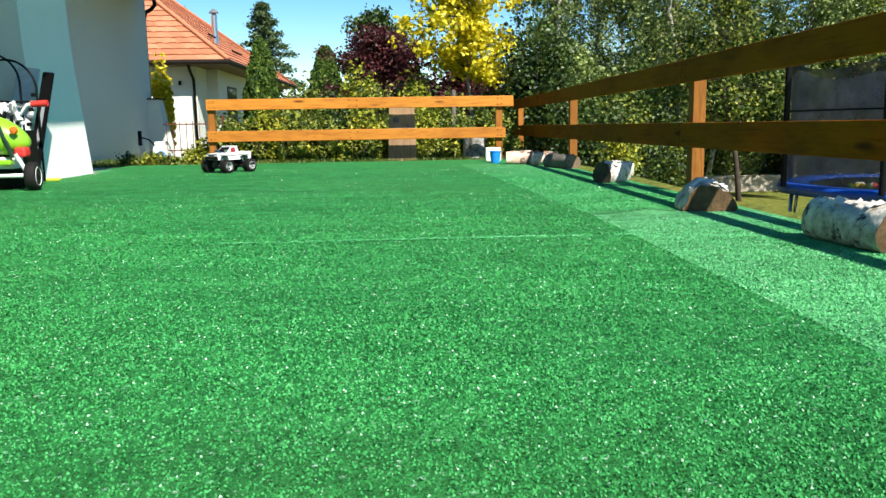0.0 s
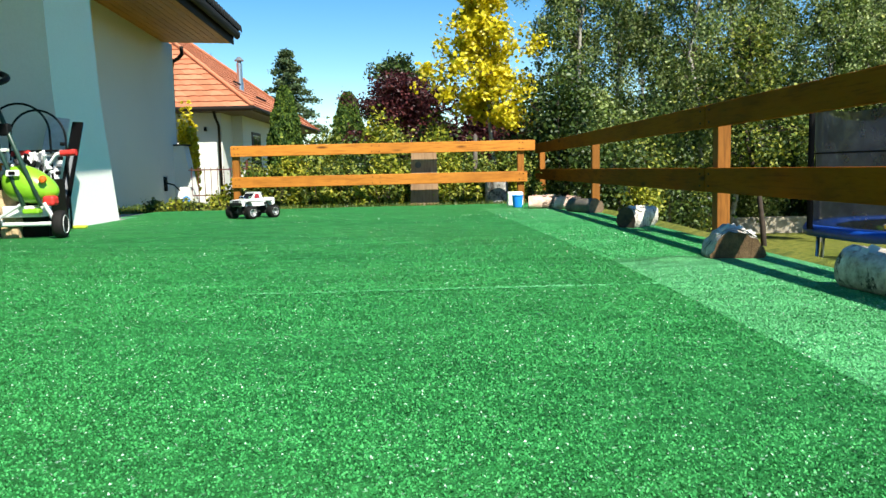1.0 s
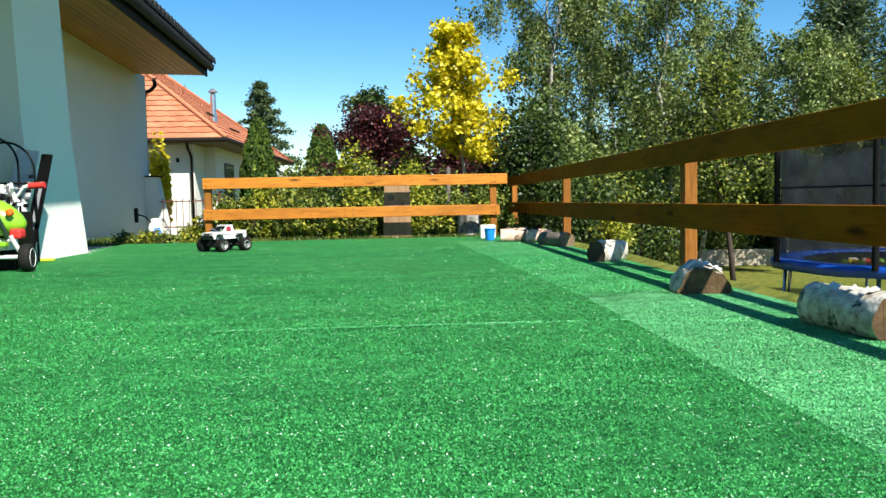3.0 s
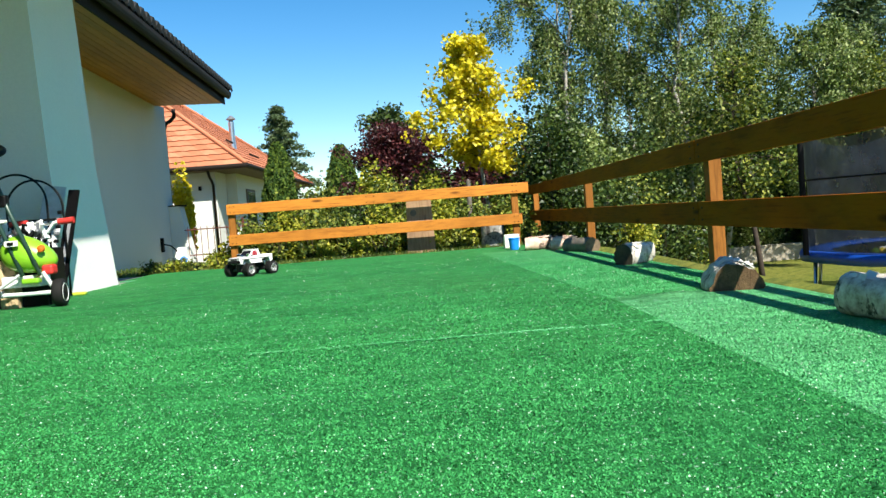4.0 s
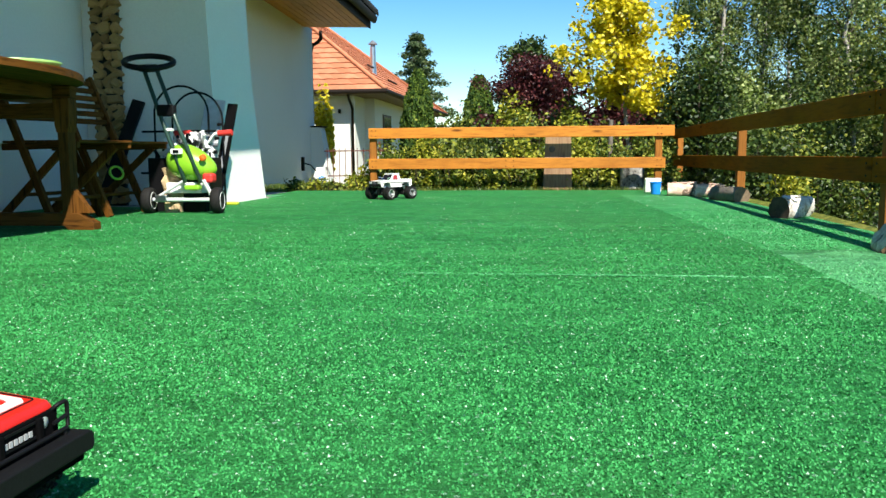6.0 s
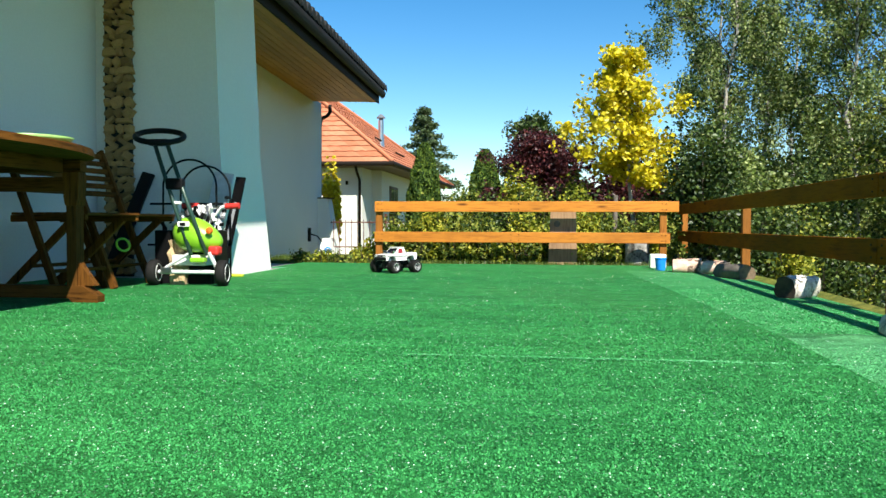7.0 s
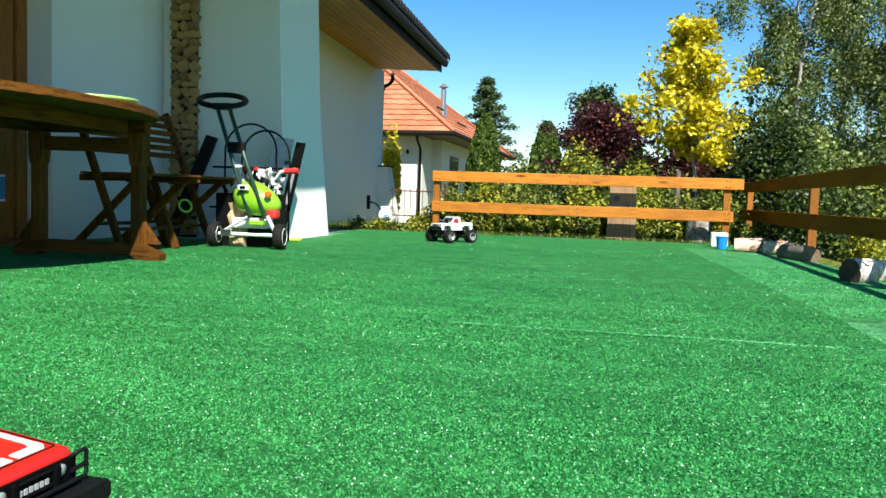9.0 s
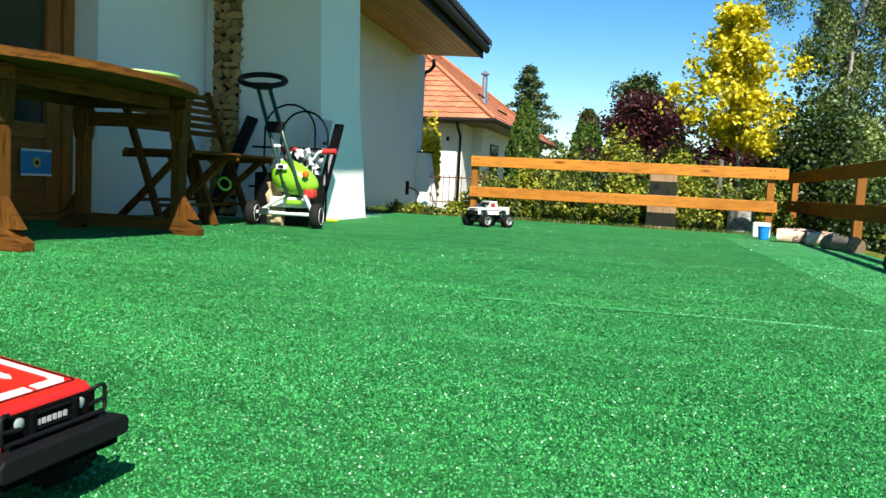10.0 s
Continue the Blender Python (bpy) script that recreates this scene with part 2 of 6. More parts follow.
STUMP_BARK = stump_bark("blotched_birch_bark")
BARK_WHITE = plain("peeling_birch_bark", (0.74, 0.71, 0.66), 0.7, grain=20, vary=0.2)
BARK = plain("brown_bark", (0.060, 0.042, 0.030), 0.9, grain=14, vary=0.5, bump=0.8)
BARK_GREY = plain("grey_bark", (0.17, 0.145, 0.12), 0.9, grain=14, vary=0.4, bump=0.8)
END_GRAIN = plain("log_end", (0.17, 0.115, 0.07), 0.85, grain=34, vary=0.5, bump=0.6)
def cracked_end(name, col):
    """A sawn log end: rough, with dark drying cracks and a stained rim."""
    n = Nodes(name)
    c = n.ramp(n.noise(38, 6, 0.7), (0.3, shade(col, 0.55)), (0.6, col), (0.8, shade(col, 1.2)))
    c = n.mix(n.ramp(n.voronoi(8, "Distance", "DISTANCE_TO_EDGE", (1, 2.2, 0.6)), (0.008, (0.6, 0.6, 0.6)), (0.03, (0, 0, 0))), c, shade(col, 0.3))
    c = n.mix(n.ramp(n.noise(11, 3), (0.42, (0, 0, 0)), (0.66, (0.7, 0.7, 0.7))), c, shade(col, 0.45))
    n.bump(n.noise(60, 4), 0.7, 0.008)
    return n.done(c, 0.9, 0, 0.15)


END_CRACKED = cracked_end("cracked_log_end", (0.135, 0.085, 0.046))
# darker copy of the sawn end: the shadow on it is put into the colour
END_SHADED = plain("shaded_log_end", (0.075, 0.048, 0.034), 0.9, grain=30, vary=0.5, bump=0.6)
def pink_wood(name):
    """Freshly split birch with torn bark left on it."""
    n = Nodes(name)
    c = n.ramp(n.noise(22, 5, 0.7, (0.5, 1, 1)), (0.3, (0.42, 0.24, 0.17)), (0.55, (0.66, 0.47, 0.38)), (0.75, (0.80, 0.70, 0.62)))
    c = n.mix(n.ramp(n.noise(9, 4, 0.7), (0.54, (0, 0, 0)), (0.62, (0.9, 0.9, 0.9))), c, (0.10, 0.062, 0.045, 1))
    n.bump(n.noise(30, 5), 0.7, 0.008)
    return n.done(c, 0.85, 0, 0.2)


PINK_WOOD = pink_wood("split_birch_pink")
WEATHERED = timber("weathered_wood", (0.36, 0.23, 0.14, 1), (0.21, 0.125, 0.075, 1), 0.85, "z")


# ---- building blocks ----
def finish(me, smooth=False):
    if smooth:
        me.polygons.foreach_set("use_smooth", [True] * len(me.polygons))
    me.update()
    return me


def part(name, bm, material, parent=None, label="", smooth=False):
    """Links a bmesh as one mesh object, under a thing or a part."""
    me = bpy.data.meshes.new(name)
    bm.normal_update()
    bm.to_mesh(me)
    bm.free()
    finish(me, smooth)
    for m in material if isinstance(material, (list, tuple)) else [material]:
        me.materials.append(m)
    ob = new(name, me)
    if parent is not None:
        ob.parent = parent
    if label:
        ob["label"] = label
    return ob


def thing(name, m, label, category, group="", kind=""):
    ob = new(name)
    ob.matrix_world = m if isinstance(m, Matrix) else Matrix.Translation(m)
    ob.empty_display_size = 0.1
    return tagged(ob, label, category, group, kind)


def B(bm=None):
    return bm or bmesh.new()


def box(x0, x1, y0, y1, z0, z1, bevel=0.0, bm=None, m=None):
    bm = B(bm)
    r = bmesh.ops.create_cube(bm, size=1.0, matrix=Matrix.LocRotScale(((x0 + x1) / 2, (y0 + y1) / 2, (z0 + z1) / 2), None, (abs(x1 - x0), abs(y1 - y0), abs(z1 - z0))))
    vs = r["verts"]
    if bevel:
        es = list({e for v in vs for e in v.link_edges})
        out = bmesh.ops.bevel(bm, geom=es, offset=bevel, segments=2, affect="EDGES", profile=0.5)
        vs = list({v for f in out["faces"] for v in f.verts} | {v for v in vs if v.is_valid})
    if m is not None:
        bmesh.ops.transform(bm, matrix=m, verts=vs)
    return bm


def rod(a, b, r, r2=None, n=12, bm=None, caps=True):
    """A round bar from a to b."""
    bm = B(bm)
    a, b = Vector(a), Vector(b)
    d = b - a
    m = Matrix.Translation((a + b) / 2) @ d.to_track_quat("Z", "Y").to_matrix().to_4x4()
    bmesh.ops.create_cone(bm, cap_ends=caps, segments=n, radius1=r, radius2=r if r2 is None else r2, depth=d.length, matrix=m)
    return bm


def beam(a, b, w, h, bevel=0.0, bm=None, up=(0, 0, 1)):
    """A squared bar from a to b, w wide and h deep (h measured along up)."""
    a, b = Vector(a), Vector(b)
    d = (b - a).normalized()
    side = d.cross(Vector(up)).normalized()
    top = side.cross(d)
    m = Matrix((side, d, top)).transposed().to_4x4()
    m.translation = (a + b) / 2
    L = (b - a).length
    return box(-w / 2, w / 2, -L / 2, L / 2, -h / 2, h / 2, bevel, bm, m)


def tube(points, r, n=8, bm=None, closed=False):
    """A bent round tube through points; r may be a list."""
    bm = B(bm)
    pts = [Vector(p) for p in points]
    rs = r if isinstance(r, (list, tuple)) else [r] * len(pts)
    rings = []
    N = len(pts)
    ref = None
    for i, p in enumerate(pts):
        t = (pts[(i + 1) % N] - pts[i - 1]) if closed else (pts[min(i + 1, N - 1)] - pts[max(i - 1, 0)])
        t.normalize()
        if ref is None:
            ref = t.orthogonal().normalized()
        ref = (ref - t * ref.dot(t)).normalized()
        s = t.cross(ref)
        rings.append([bm.verts.new(p + (ref * math.cos(k * math.tau / n) + s * math.sin(k * math.tau / n)) * rs[i]) for k in range(n)])
    for i in range(N if closed else N - 1):
        A, C = rings[i], rings[(i + 1) % N]
        for k in range(n):
            bm.faces.new((A[k], A[(k + 1) % n], C[(k + 1) % n], C[k]))
    if not closed:
        bm.faces.new(rings[0][::-1])
        bm.faces.new(rings[-1])
    return bm


def ring(center, radius, r, axis=(0, 0, 1), n=36, k=8, bm=None, a0=0.0, a1=math.tau, flat=1.0):
    c, ax = Vector(center), Vector(axis).normalized()
    u = ax.orthogonal().normalized()
    v = ax.cross(u)
    full = abs(a1 - a0 - math.tau) < 1e-6
    steps = n if full else n + 1
    pts = [c + u * math.cos(a0 + (a1 - a0) * i / n) * radius + v * math.sin(a0 + (a1 - a0) * i / n) * radius * flat for i in range(steps)]
    return tube(pts, r, k, bm, full)


def prism(outline, y0, y1, bm=None, m=None, bevel=0.0):
    """A flat outline of (x, z) pushed along y from y0 to y1."""
    bm = B(bm)
    f0 = [bm.verts.new((x, y0, z)) for x, z in outline]
    f1 = [bm.verts.new((x, y1, z)) for x, z in outline]
    n = len(outline)
    faces = [bm.faces.new(f0), bm.faces.new(f1[::-1])]
    for i in range(n):
        faces.append(bm.faces.new((f0[(i + 1) % n], f0[i], f1[i], f1[(i + 1) % n])))
    bmesh.ops.recalc_face_normals(bm, faces=faces)
    vs = f0 + f1
    if bevel:
        es = list({e for v in vs for e in v.link_edges})
        out = bmesh.ops.bevel(bm, geom=es, offset=bevel, segments=2, affect="EDGES", profile=0.5)
        vs = list({v for f in out["faces"] for v in f.verts} | {v for v in vs if v.is_valid})
    if m is not None:
        bmesh.ops.transform(bm, matrix=m, verts=vs)
    return bm


def lathe(profile, n=24, bm=None, m=None):
    """A solid of revolution round z from (radius, z) pairs."""
    bm = B(bm)
    rings = []
    for r, z in profile:
        rings.append([bm.verts.new((max(r, 1e-4) * math.cos(k * math.tau / n), max(r, 1e-4) * math.sin(k * math.tau / n), z)) for k in range(n)])
    for a, b in zip(rings, rings[1:]):
        for k in range(n):
            bm.faces.new((a[k], a[(k + 1) % n], b[(k + 1) % n], b[k]))
    bm.faces.new(rings[0][::-1])
    bm.faces.new(rings[-1])
    vs = [v for r in rings for v in r]
    if m is not None:
        bmesh.ops.transform(bm, matrix=m, verts=vs)
    return bm


def raw_mesh(name, verts, faces, material, parent=None, smooth=False):
    me = bpy.data.meshes.new(name)
    me.from_pydata(verts, [], faces)
    finish(me, smooth)
    for m in material if isinstance(material, (list, tuple)) else [material]:
        me.materials.append(m)
    ob = new(name, me)
    if parent is not None:
        ob.parent = parent
    return ob


def leaves(name, centres, size, material, parent=None, rng=None, droop=0.0, long=1.5, flat=0.5):
    """Many small folded leaves, one at each centre: four corners and a fold."""
    rng = rng or np.random.default_rng(1)
    c = np.asarray(centres, float)
    n = len(c)
    a = rng.uniform(0, math.tau, n)
    el = rng.normal(-droop, flat, n)
    d = np.stack([np.cos(a) * np.cos(el), np.sin(a) * np.cos(el), np.sin(el)], 1)
    s = np.cross(d, rng.normal(0, 1, (n, 3)))
    s /= np.linalg.norm(s, axis=1, keepdims=True) + 1e-9
    nrm = np.cross(d, s)
    L = (size * rng.uniform(0.6, 1.35, n))[:, None]
    w = L * 0.5 / long * 1.2
    p0 = c - d * L * 0.5
    p1 = c + s * w + nrm * w * 0.35
    p2 = c + d * L * 0.5
    p3 = c - s * w + nrm * w * 0.35
    v = np.stack([p0, p1, p2, p3], 1).reshape(-1, 3)
    i = np.arange(n)[:, None] * 4
    f = np.concatenate([np.concatenate([i, i + 1, i + 2], 1), np.concatenate([i, i + 2, i + 3], 1)])
    me = bpy.data.meshes.new(name)
    me.vertices.add(len(v))
    me.vertices.foreach_set("co", v.ravel())
    me.loops.add(f.size)
    me.loops.foreach_set("vertex_index", f.ravel())
    me.polygons.add(len(f))
    me.polygons.foreach_set("loop_start", np.arange(0, f.size, 3))
    me.polygons.foreach_set("loop_total", np.full(len(f), 3))
    me.update(calc_edges=True)
    me.materials.append(material)
    ob = new(name, me)
    if parent is not None:
        ob.parent = parent
    return ob


# ---- ground and terrace ----
DECK_X, DECK_Y = 1.50, 7.34


def ground_z(x, y):
    """The garden lies just under the terrace by the house and falls away to the lower lawn."""
    s = min(max((x - 1.7) / 2.2, 0.0), 1.0)
    s = s * s * (3 - 2 * s)
    f = min(max((y - 9.0) / 14.0, 0.0), 1.0)
    z = -0.05 - 0.83 * s - 0.40 * f * (1 - s)
    return z + 0.03 * noise.noise((x * 0.5, y * 0.5, 0.3)) * (1 if abs(x) < 60 else 0)


def make_ground():
    def steps(a, b):
        fine = list(np.arange(a, b, 0.5))
        lo, hi, d = [], [], 1.0
        p = a
        while p > -900:
            p -= d
            d *= 1.35
            lo.append(p)
        p, d = fine[-1], 1.0
        while p < 900:
            p += d
            d *= 1.35
            hi.append(p)
        return lo[::-1] + fine + hi
    xs, ys = steps(-9, 12), steps(-4, 26)
    v = [(x, y, ground_z(x, y) if -4.2 > x or x > DECK_X or y > DECK_Y or y < -4 else -0.25) for y in ys for x in xs]
    W = len(xs)
    f = [(j * W + i, j * W + i + 1, (j + 1) * W + i + 1, (j + 1) * W + i) for j in range(len(ys) - 1) for i in range(W - 1)]
    n = Nodes("lawn")
    a = n.ramp(n.noise(26, 6, 0.7), (0.3, (0.045, 0.075, 0.010)), (0.55, (0.17, 0.195, 0.028)), (0.8, (0.34, 0.31, 0.06)))
    c = n.mix(n.ramp(n.noise(0.7, 4), (0.4, (0, 0, 0)), (0.7, (0.8, 0.8, 0.8))), a, (0.22, 0.21, 0.045, 1))
    c = n.mix(n.ramp(n.noise(9, 5, 0.7), (0.46, (0, 0, 0)), (0.60, (0.75, 0.75, 0.75))), c, (0.065, 0.095, 0.014, 1))
    n.bump(n.noise(60, 4), 0.8, 0.03)
    tagged(raw_mesh("ground", v, f, n.done(c, 0.9, 0, 0.2), smooth=True), "mown lawn falling away beside the terrace", "lawn", kind="structure")


make_ground()
tagged(part("terrace_slab", box(-4.3, DECK_X - 0.03, -4.5, DECK_Y - 0.05, -1.3, -0.014, 0.01), CONCRETE), "concrete terrace slab under the green turf", "terrace", kind="structure")


def seam_x(y):
    near = 0.834 - 0.012 * (2.08 - y)
    far = 0.925 - 0.043 * y
    return np.where(np.asarray(y) < 2.08, near, far) if isinstance(y, np.ndarray) else (near if y < 2.08 else far)


def turf_sheet(name, corners, material, label, lift=0.0):
    """One roll of turf: a thin sheet with a slightly wavy top and a cut, pale edge."""
    th = 0.013
    (ax, ay), (bx, by), (cx, cy), (dx, dy) = corners
    nx, ny = 40, 14
    bm = bmesh.new()
    top, low = [], []
    for j in range(ny + 1):
        for i in range(nx + 1):
            u, w = i / nx, j / ny
            x = (ax * (1 - u) + bx * u) * (1 - w) + (dx * (1 - u) + cx * u) * w
            y = (ay * (1 - u) + by * u) * (1 - w) + (dy * (1 - u) + cy * u) * w
            edge = min(w, 1 - w) * abs(dy - ay)
            z = lift + 0.0008 * noise.noise((x * 1.7, y * 1.7, 2))
            top.append(bm.verts.new((x, y, z)))
            low.append(bm.verts.new((x, y, -th)) if i in (0, nx) or j in (0, ny) else None)
    W = nx + 1
    for j in range(ny):
        for i in range(nx):
            bm.faces.new((top[j * W + i], top[j * W + i + 1], top[(j + 1) * W + i + 1], top[(j + 1) * W + i]))
    rim = [i for i in range(W)] + [j * W + nx for j in range(1, ny + 1)] + [ny * W + i for i in range(nx - 1, -1, -1)] + [j * W for j in range(ny - 1, 0, -1)]
    for a, b in zip(rim, rim[1:] + rim[:1]):
        va, vb = bm.verts.new(top[a].co), bm.verts.new(top[b].co)
        fc = bm.faces.new((vb, va, low[a], low[b]))
        fc.material_index = 1
    ob = part(name, bm, [material, TURF_BACK], None, "", True)
    return tagged(ob, label, "artificial turf", "turf rolls on the terrace", "structure")


STRIP_END = 6.2


def turf_rolls():
    g = 0.0003
    bands = [(-4.4, -3.27), (-3.27, -1.69), (-1.69, -0.10), (-0.10, 1.49), (1.49, 2.08), (2.08, 3.07), (3.07, 4.65), (4.65, 6.36), (6.36, 7.32)]
    for y0, y1 in bands:
        x0 = -3.60 if y1 < 5.0 else (-2.46 if y1 < 6.5 else -2.62)
        if y0 < STRIP_END:
            xa, xb = seam_x(y0) - g, seam_x(y1) - g
        else:
            xa = xb = DECK_X
        turf_sheet("turf_roll", [(x0, y0 + g), (xa, y0 + g), (xb, y1 - g), (x0, y1 - g)], TURF_MAIN, "deep green artificial turf roll with short curly pile")
    xr = DECK_X
    turf_sheet("turf_strip", [(seam_x(-4.4), -4.4), (xr, -4.4), (xr, 2.20), (seam_x(2.06), 2.06)], TURF_STRIP, "pale green turf strip along the fence")
    turf_sheet("turf_strip", [(seam_x(2.064), 2.064), (xr, 2.205), (xr, 6.30), (seam_x(6.36), 6.358)], TURF_MID, "lighter green turf strip along the fence")


def turf_flap():
    """The cut end of the near strip, curling up a little where it meets the next one."""
    v, f = [], []
    N = 16
    for i in range(N + 1):
        u = i / N
        x = 0.90 + 0.30 * u
        up = 0.017 * math.sin(math.pi * u) ** 1.5
        for w in (0.0, 0.35, 0.7, 1.0):
            v.append((x, 2.02 + 0.058 * w + 0.010 * u, 0.0012 + up * w * w))
        v.append((x, 2.078 + 0.010 * u, -0.004))
    for i in range(N):
        for j in range(4):
            a = i * 5 + j
            f.append((a, a + 5, a + 6, a + 1))
    tagged(raw_mesh("turf_flap", v, f, TURF_STRIP, None, True), "curled cut edge of the pale turf strip", "artificial turf", kind="structure")


TURF_MID = turf("turf_mid", (0.036, 0.265, 0.082, 1), (0.108, 0.50, 0.170, 1), 0.36)
turf_rolls()
turf_flap()


# ---- the house ----
def slab(points, z0, z1, bm=None):
    """A level plate over an outline of (x, y)."""
    bm = B(bm)
    a = [bm.verts.new((x, y, z0)) for x, y in points]
    b = [bm.verts.new((x, y, z1)) for x, y in points]
    n = len(points)
    fs = [bm.faces.new(a[::-1]), bm.faces.new(b)]
    for i in range(n):
        fs.append(bm.faces.new((a[i], a[(i + 1) % n], b[(i + 1) % n], b[i])))
    bmesh.ops.recalc_face_normals(bm, faces=fs)
    return bm


def leaning(base, top, z0, z1, bm=None):
    """A battered wall block: base and top outlines of (x, y)."""
    bm = B(bm)
    a = [bm.verts.new((x, y, z0)) for x, y in base]
    b = [bm.verts.new((x, y, z1)) for x, y in top]
    n = len(base)
    fs = [bm.faces.new(a[::-1]), bm.faces.new(b)]
    for i in range(n):
        fs.append(bm.faces.new((a[i], a[(i + 1) % n], b[(i + 1) % n], b[i])))
    bmesh.ops.recalc_face_normals(bm, faces=fs)
    return bm


HX, HY = -4.25, 13.6          # far corner of the house
TURN = 0.062                   # the house stands a little askew to the terrace


def wall_x(y, x=HX):
    return x + TURN * (HY - y)


def house():
    # long wall beyond the wing
    tagged(part("wall_east", slab([(wall_x(5.6), 5.6), (HX, HY), (HX - 0.35, HY), (wall_x(5.6) - 0.35, 5.6)], -0.6, 2.66), WALL), "white plastered house wall in the shade of the eaves", "wall", kind="structure")
    tagged(part("wall_north", slab([(HX - 0.36, HY - 0.35), (HX - 0.36, HY), (-9.5, HY + 0.35), (-9.5, HY)], -0.6, 3.4), WALL), "white plastered gable wall", "wall", kind="structure")
    # battered wing wall beside the terrace
    wing = leaning([(-2.50, 5.06), (-2.48, 5.97), (-3.75, 5.97), (-3.75, 5.06)], [(-2.57, 5.06), (-2.57, 5.93), (-3.75, 5.93), (-3.75, 5.06)], -0.05, 1.0)
    leaning([(-2.57, 5.06), (-2.57, 5.93), (-3.75, 5.93), (-3.75, 5.06)], [(-2.63, 5.06), (-2.63, 5.90), (-3.75, 5.90), (-3.75, 5.06)], 1.0, 2.74, wing)
    bmesh.ops.remove_doubles(wing, verts=wing.verts, dist=0.001)
    tagged(part("wall_wing", wing, WALL), "white plastered wing wall with a sloping foot", "wall", kind="structure")
    # wall behind the table, with the door's reveal
    tagged(part("wall_terrace", box(-3.95, -3.60, 3.73, 5.055, -0.05, 2.9), WALL), "white plastered terrace wall", "wall", kind="structure")
    tagged(part("wall_terrace_south", box(-3.95, -3.60, -4.6, 2.35, -0.05, 2.9), WALL), "white plastered terrace wall", "wall", kind="structure")
    tagged(part("wall_lintel", box(-3.95, -3.60, 2.352, 3.728, 2.12, 2.9), WALL), "white plastered wall over the door", "wall", kind="structure")
    tagged(part("room_wall", box(-6.5, -6.3, 1.0, 5.2, -0.05, 2.9), WALL_NEXT), "plain wall of the dark room", "wall", kind="structure")
    tagged(part("room_wall_side", box(-6.3, -3.96, 4.6, 4.75, -0.05, 2.9), WALL_NEXT), "plain side wall of the dark room", "wall", kind="structure")
    tagged(part("room_wall_end", box(-6.3, -3.96, 1.2, 1.35, -0.05, 2.9), WALL_NEXT), "plain side wall of the dark room", "wall", kind="structure")
    tagged(part("room_floor", box(-6.3, -3.62, 1.35, 4.6, -0.05, -0.004), CONCRETE), "dark room floor", "floor", kind="structure")
    # unseen roof, added to shade the terrace; its edge sets the wing wall's shadow line
    tagged(part("ceiling", box(-6.5, -1.375, -4.6, 5.95, 2.75, 2.95), SOFFIT), "unseen boarded roof added to shade the terrace", "roof", kind="structure")
    # roof with overhang
    roof = thing("house_roof", (0, 0, 0), "dark tiled house roof with boarded overhang", "roof", kind="structure")
    ex = lambda y: -3.04 + TURN * (12.97 - y)
    Y0, Y1 = 5.92, 12.97
    zs = 2.42
    rise = 0.165
    sof = bmesh.new()
    q = [(ex(Y0), Y0, zs), (ex(Y1), Y1, zs), (ex(Y1) - 4, Y1, zs + 4 * rise), (ex(Y0) - 4, Y0, zs + 4 * rise)]
    lo = [sof.verts.new(c) for c in q]
    hi = [sof.verts.new((x, y, z + 0.02)) for x, y, z in q]
    sof.faces.new(lo[::-1])
    sof.faces.new(hi)
    for i in range(4):
        sof.faces.new((lo[i], lo[(i + 1) % 4], hi[(i + 1) % 4], hi[i]))
    bmesh.ops.recalc_face_normals(sof, faces=sof.faces[:])
    part("soffit", sof, SOFFIT, roof, "varnished soffit boards")
    for k in range(14):
        x = -0.08 - k * 0.11
        part("soffit_board", beam((ex(Y0) + x, Y0, zs - 0.005 - x * rise), (ex(Y1) + x, Y1, zs - 0.005 - x * rise), 0.104, 0.01, 0, None, (rise, 0, 1)), SOFFIT, roof)
    part("fascia", beam((ex(Y0) + 0.012, Y0, zs + 0.08), (ex(Y1) + 0.012, Y1, zs + 0.08), 0.025, 0.22), FASCIA, roof, "dark brown fascia board")
    part("fascia", beam((ex(Y1), Y1 + 0.012, zs + 0.045), (ex(Y1) - 1.25, Y1 + 0.012, zs + 0.045 + 1.25 * rise), 0.025, 0.07), FASCIA, roof, "dark brown fascia board")
    # gutter, half round, with a downpipe elbow to the wall
    bm = bmesh.new()
    prof = [(math.cos(a) * 0.058, math.sin(a) * 0.105) for a in np.linspace(math.pi, 2 * math.pi, 9)]
    prof += [(x * 0.88, z * 0.88) for x, z in prof[::-1]]
    m = Matrix.Translation((ex(Y0) + 0.085, Y0, zs + 0.160)) @ Matrix.Rotation(math.atan2(TURN, 1), 4, "Z")
    prism(prof, 0, (Y1 - Y0) * 1.002, bm, m)
    part("gutter", bm, EAVE_GUTTER, roof, "grey-brown half-round gutter")
    # tiled slope: rows of curved tiles along the eave
    pitch = math.radians(33)
    cols, rows = 34, 9
    v, f = [], []
    for r in range(rows):
        for c in range(cols):
            y0 = Y0 - 0.02 + c * (Y1 + 0.06 - Y0) / cols
            w = (Y1 - Y0) / cols
            base = len(v)
            for s in range(6):
                y = y0 + w * 1.04 * s / 5
                h = 0.085 * math.sin(math.pi * s / 5)
                for q in (0, 1):
                    a = 0.165 - (r + q * 1.08) * 0.33 * math.cos(pitch)
                    z = zs + 0.168 + (r + q) * 0.33 * math.sin(pitch) + h + (0.03 if q == 0 else 0.0)
                    v.append((ex(y) + a, y, z))
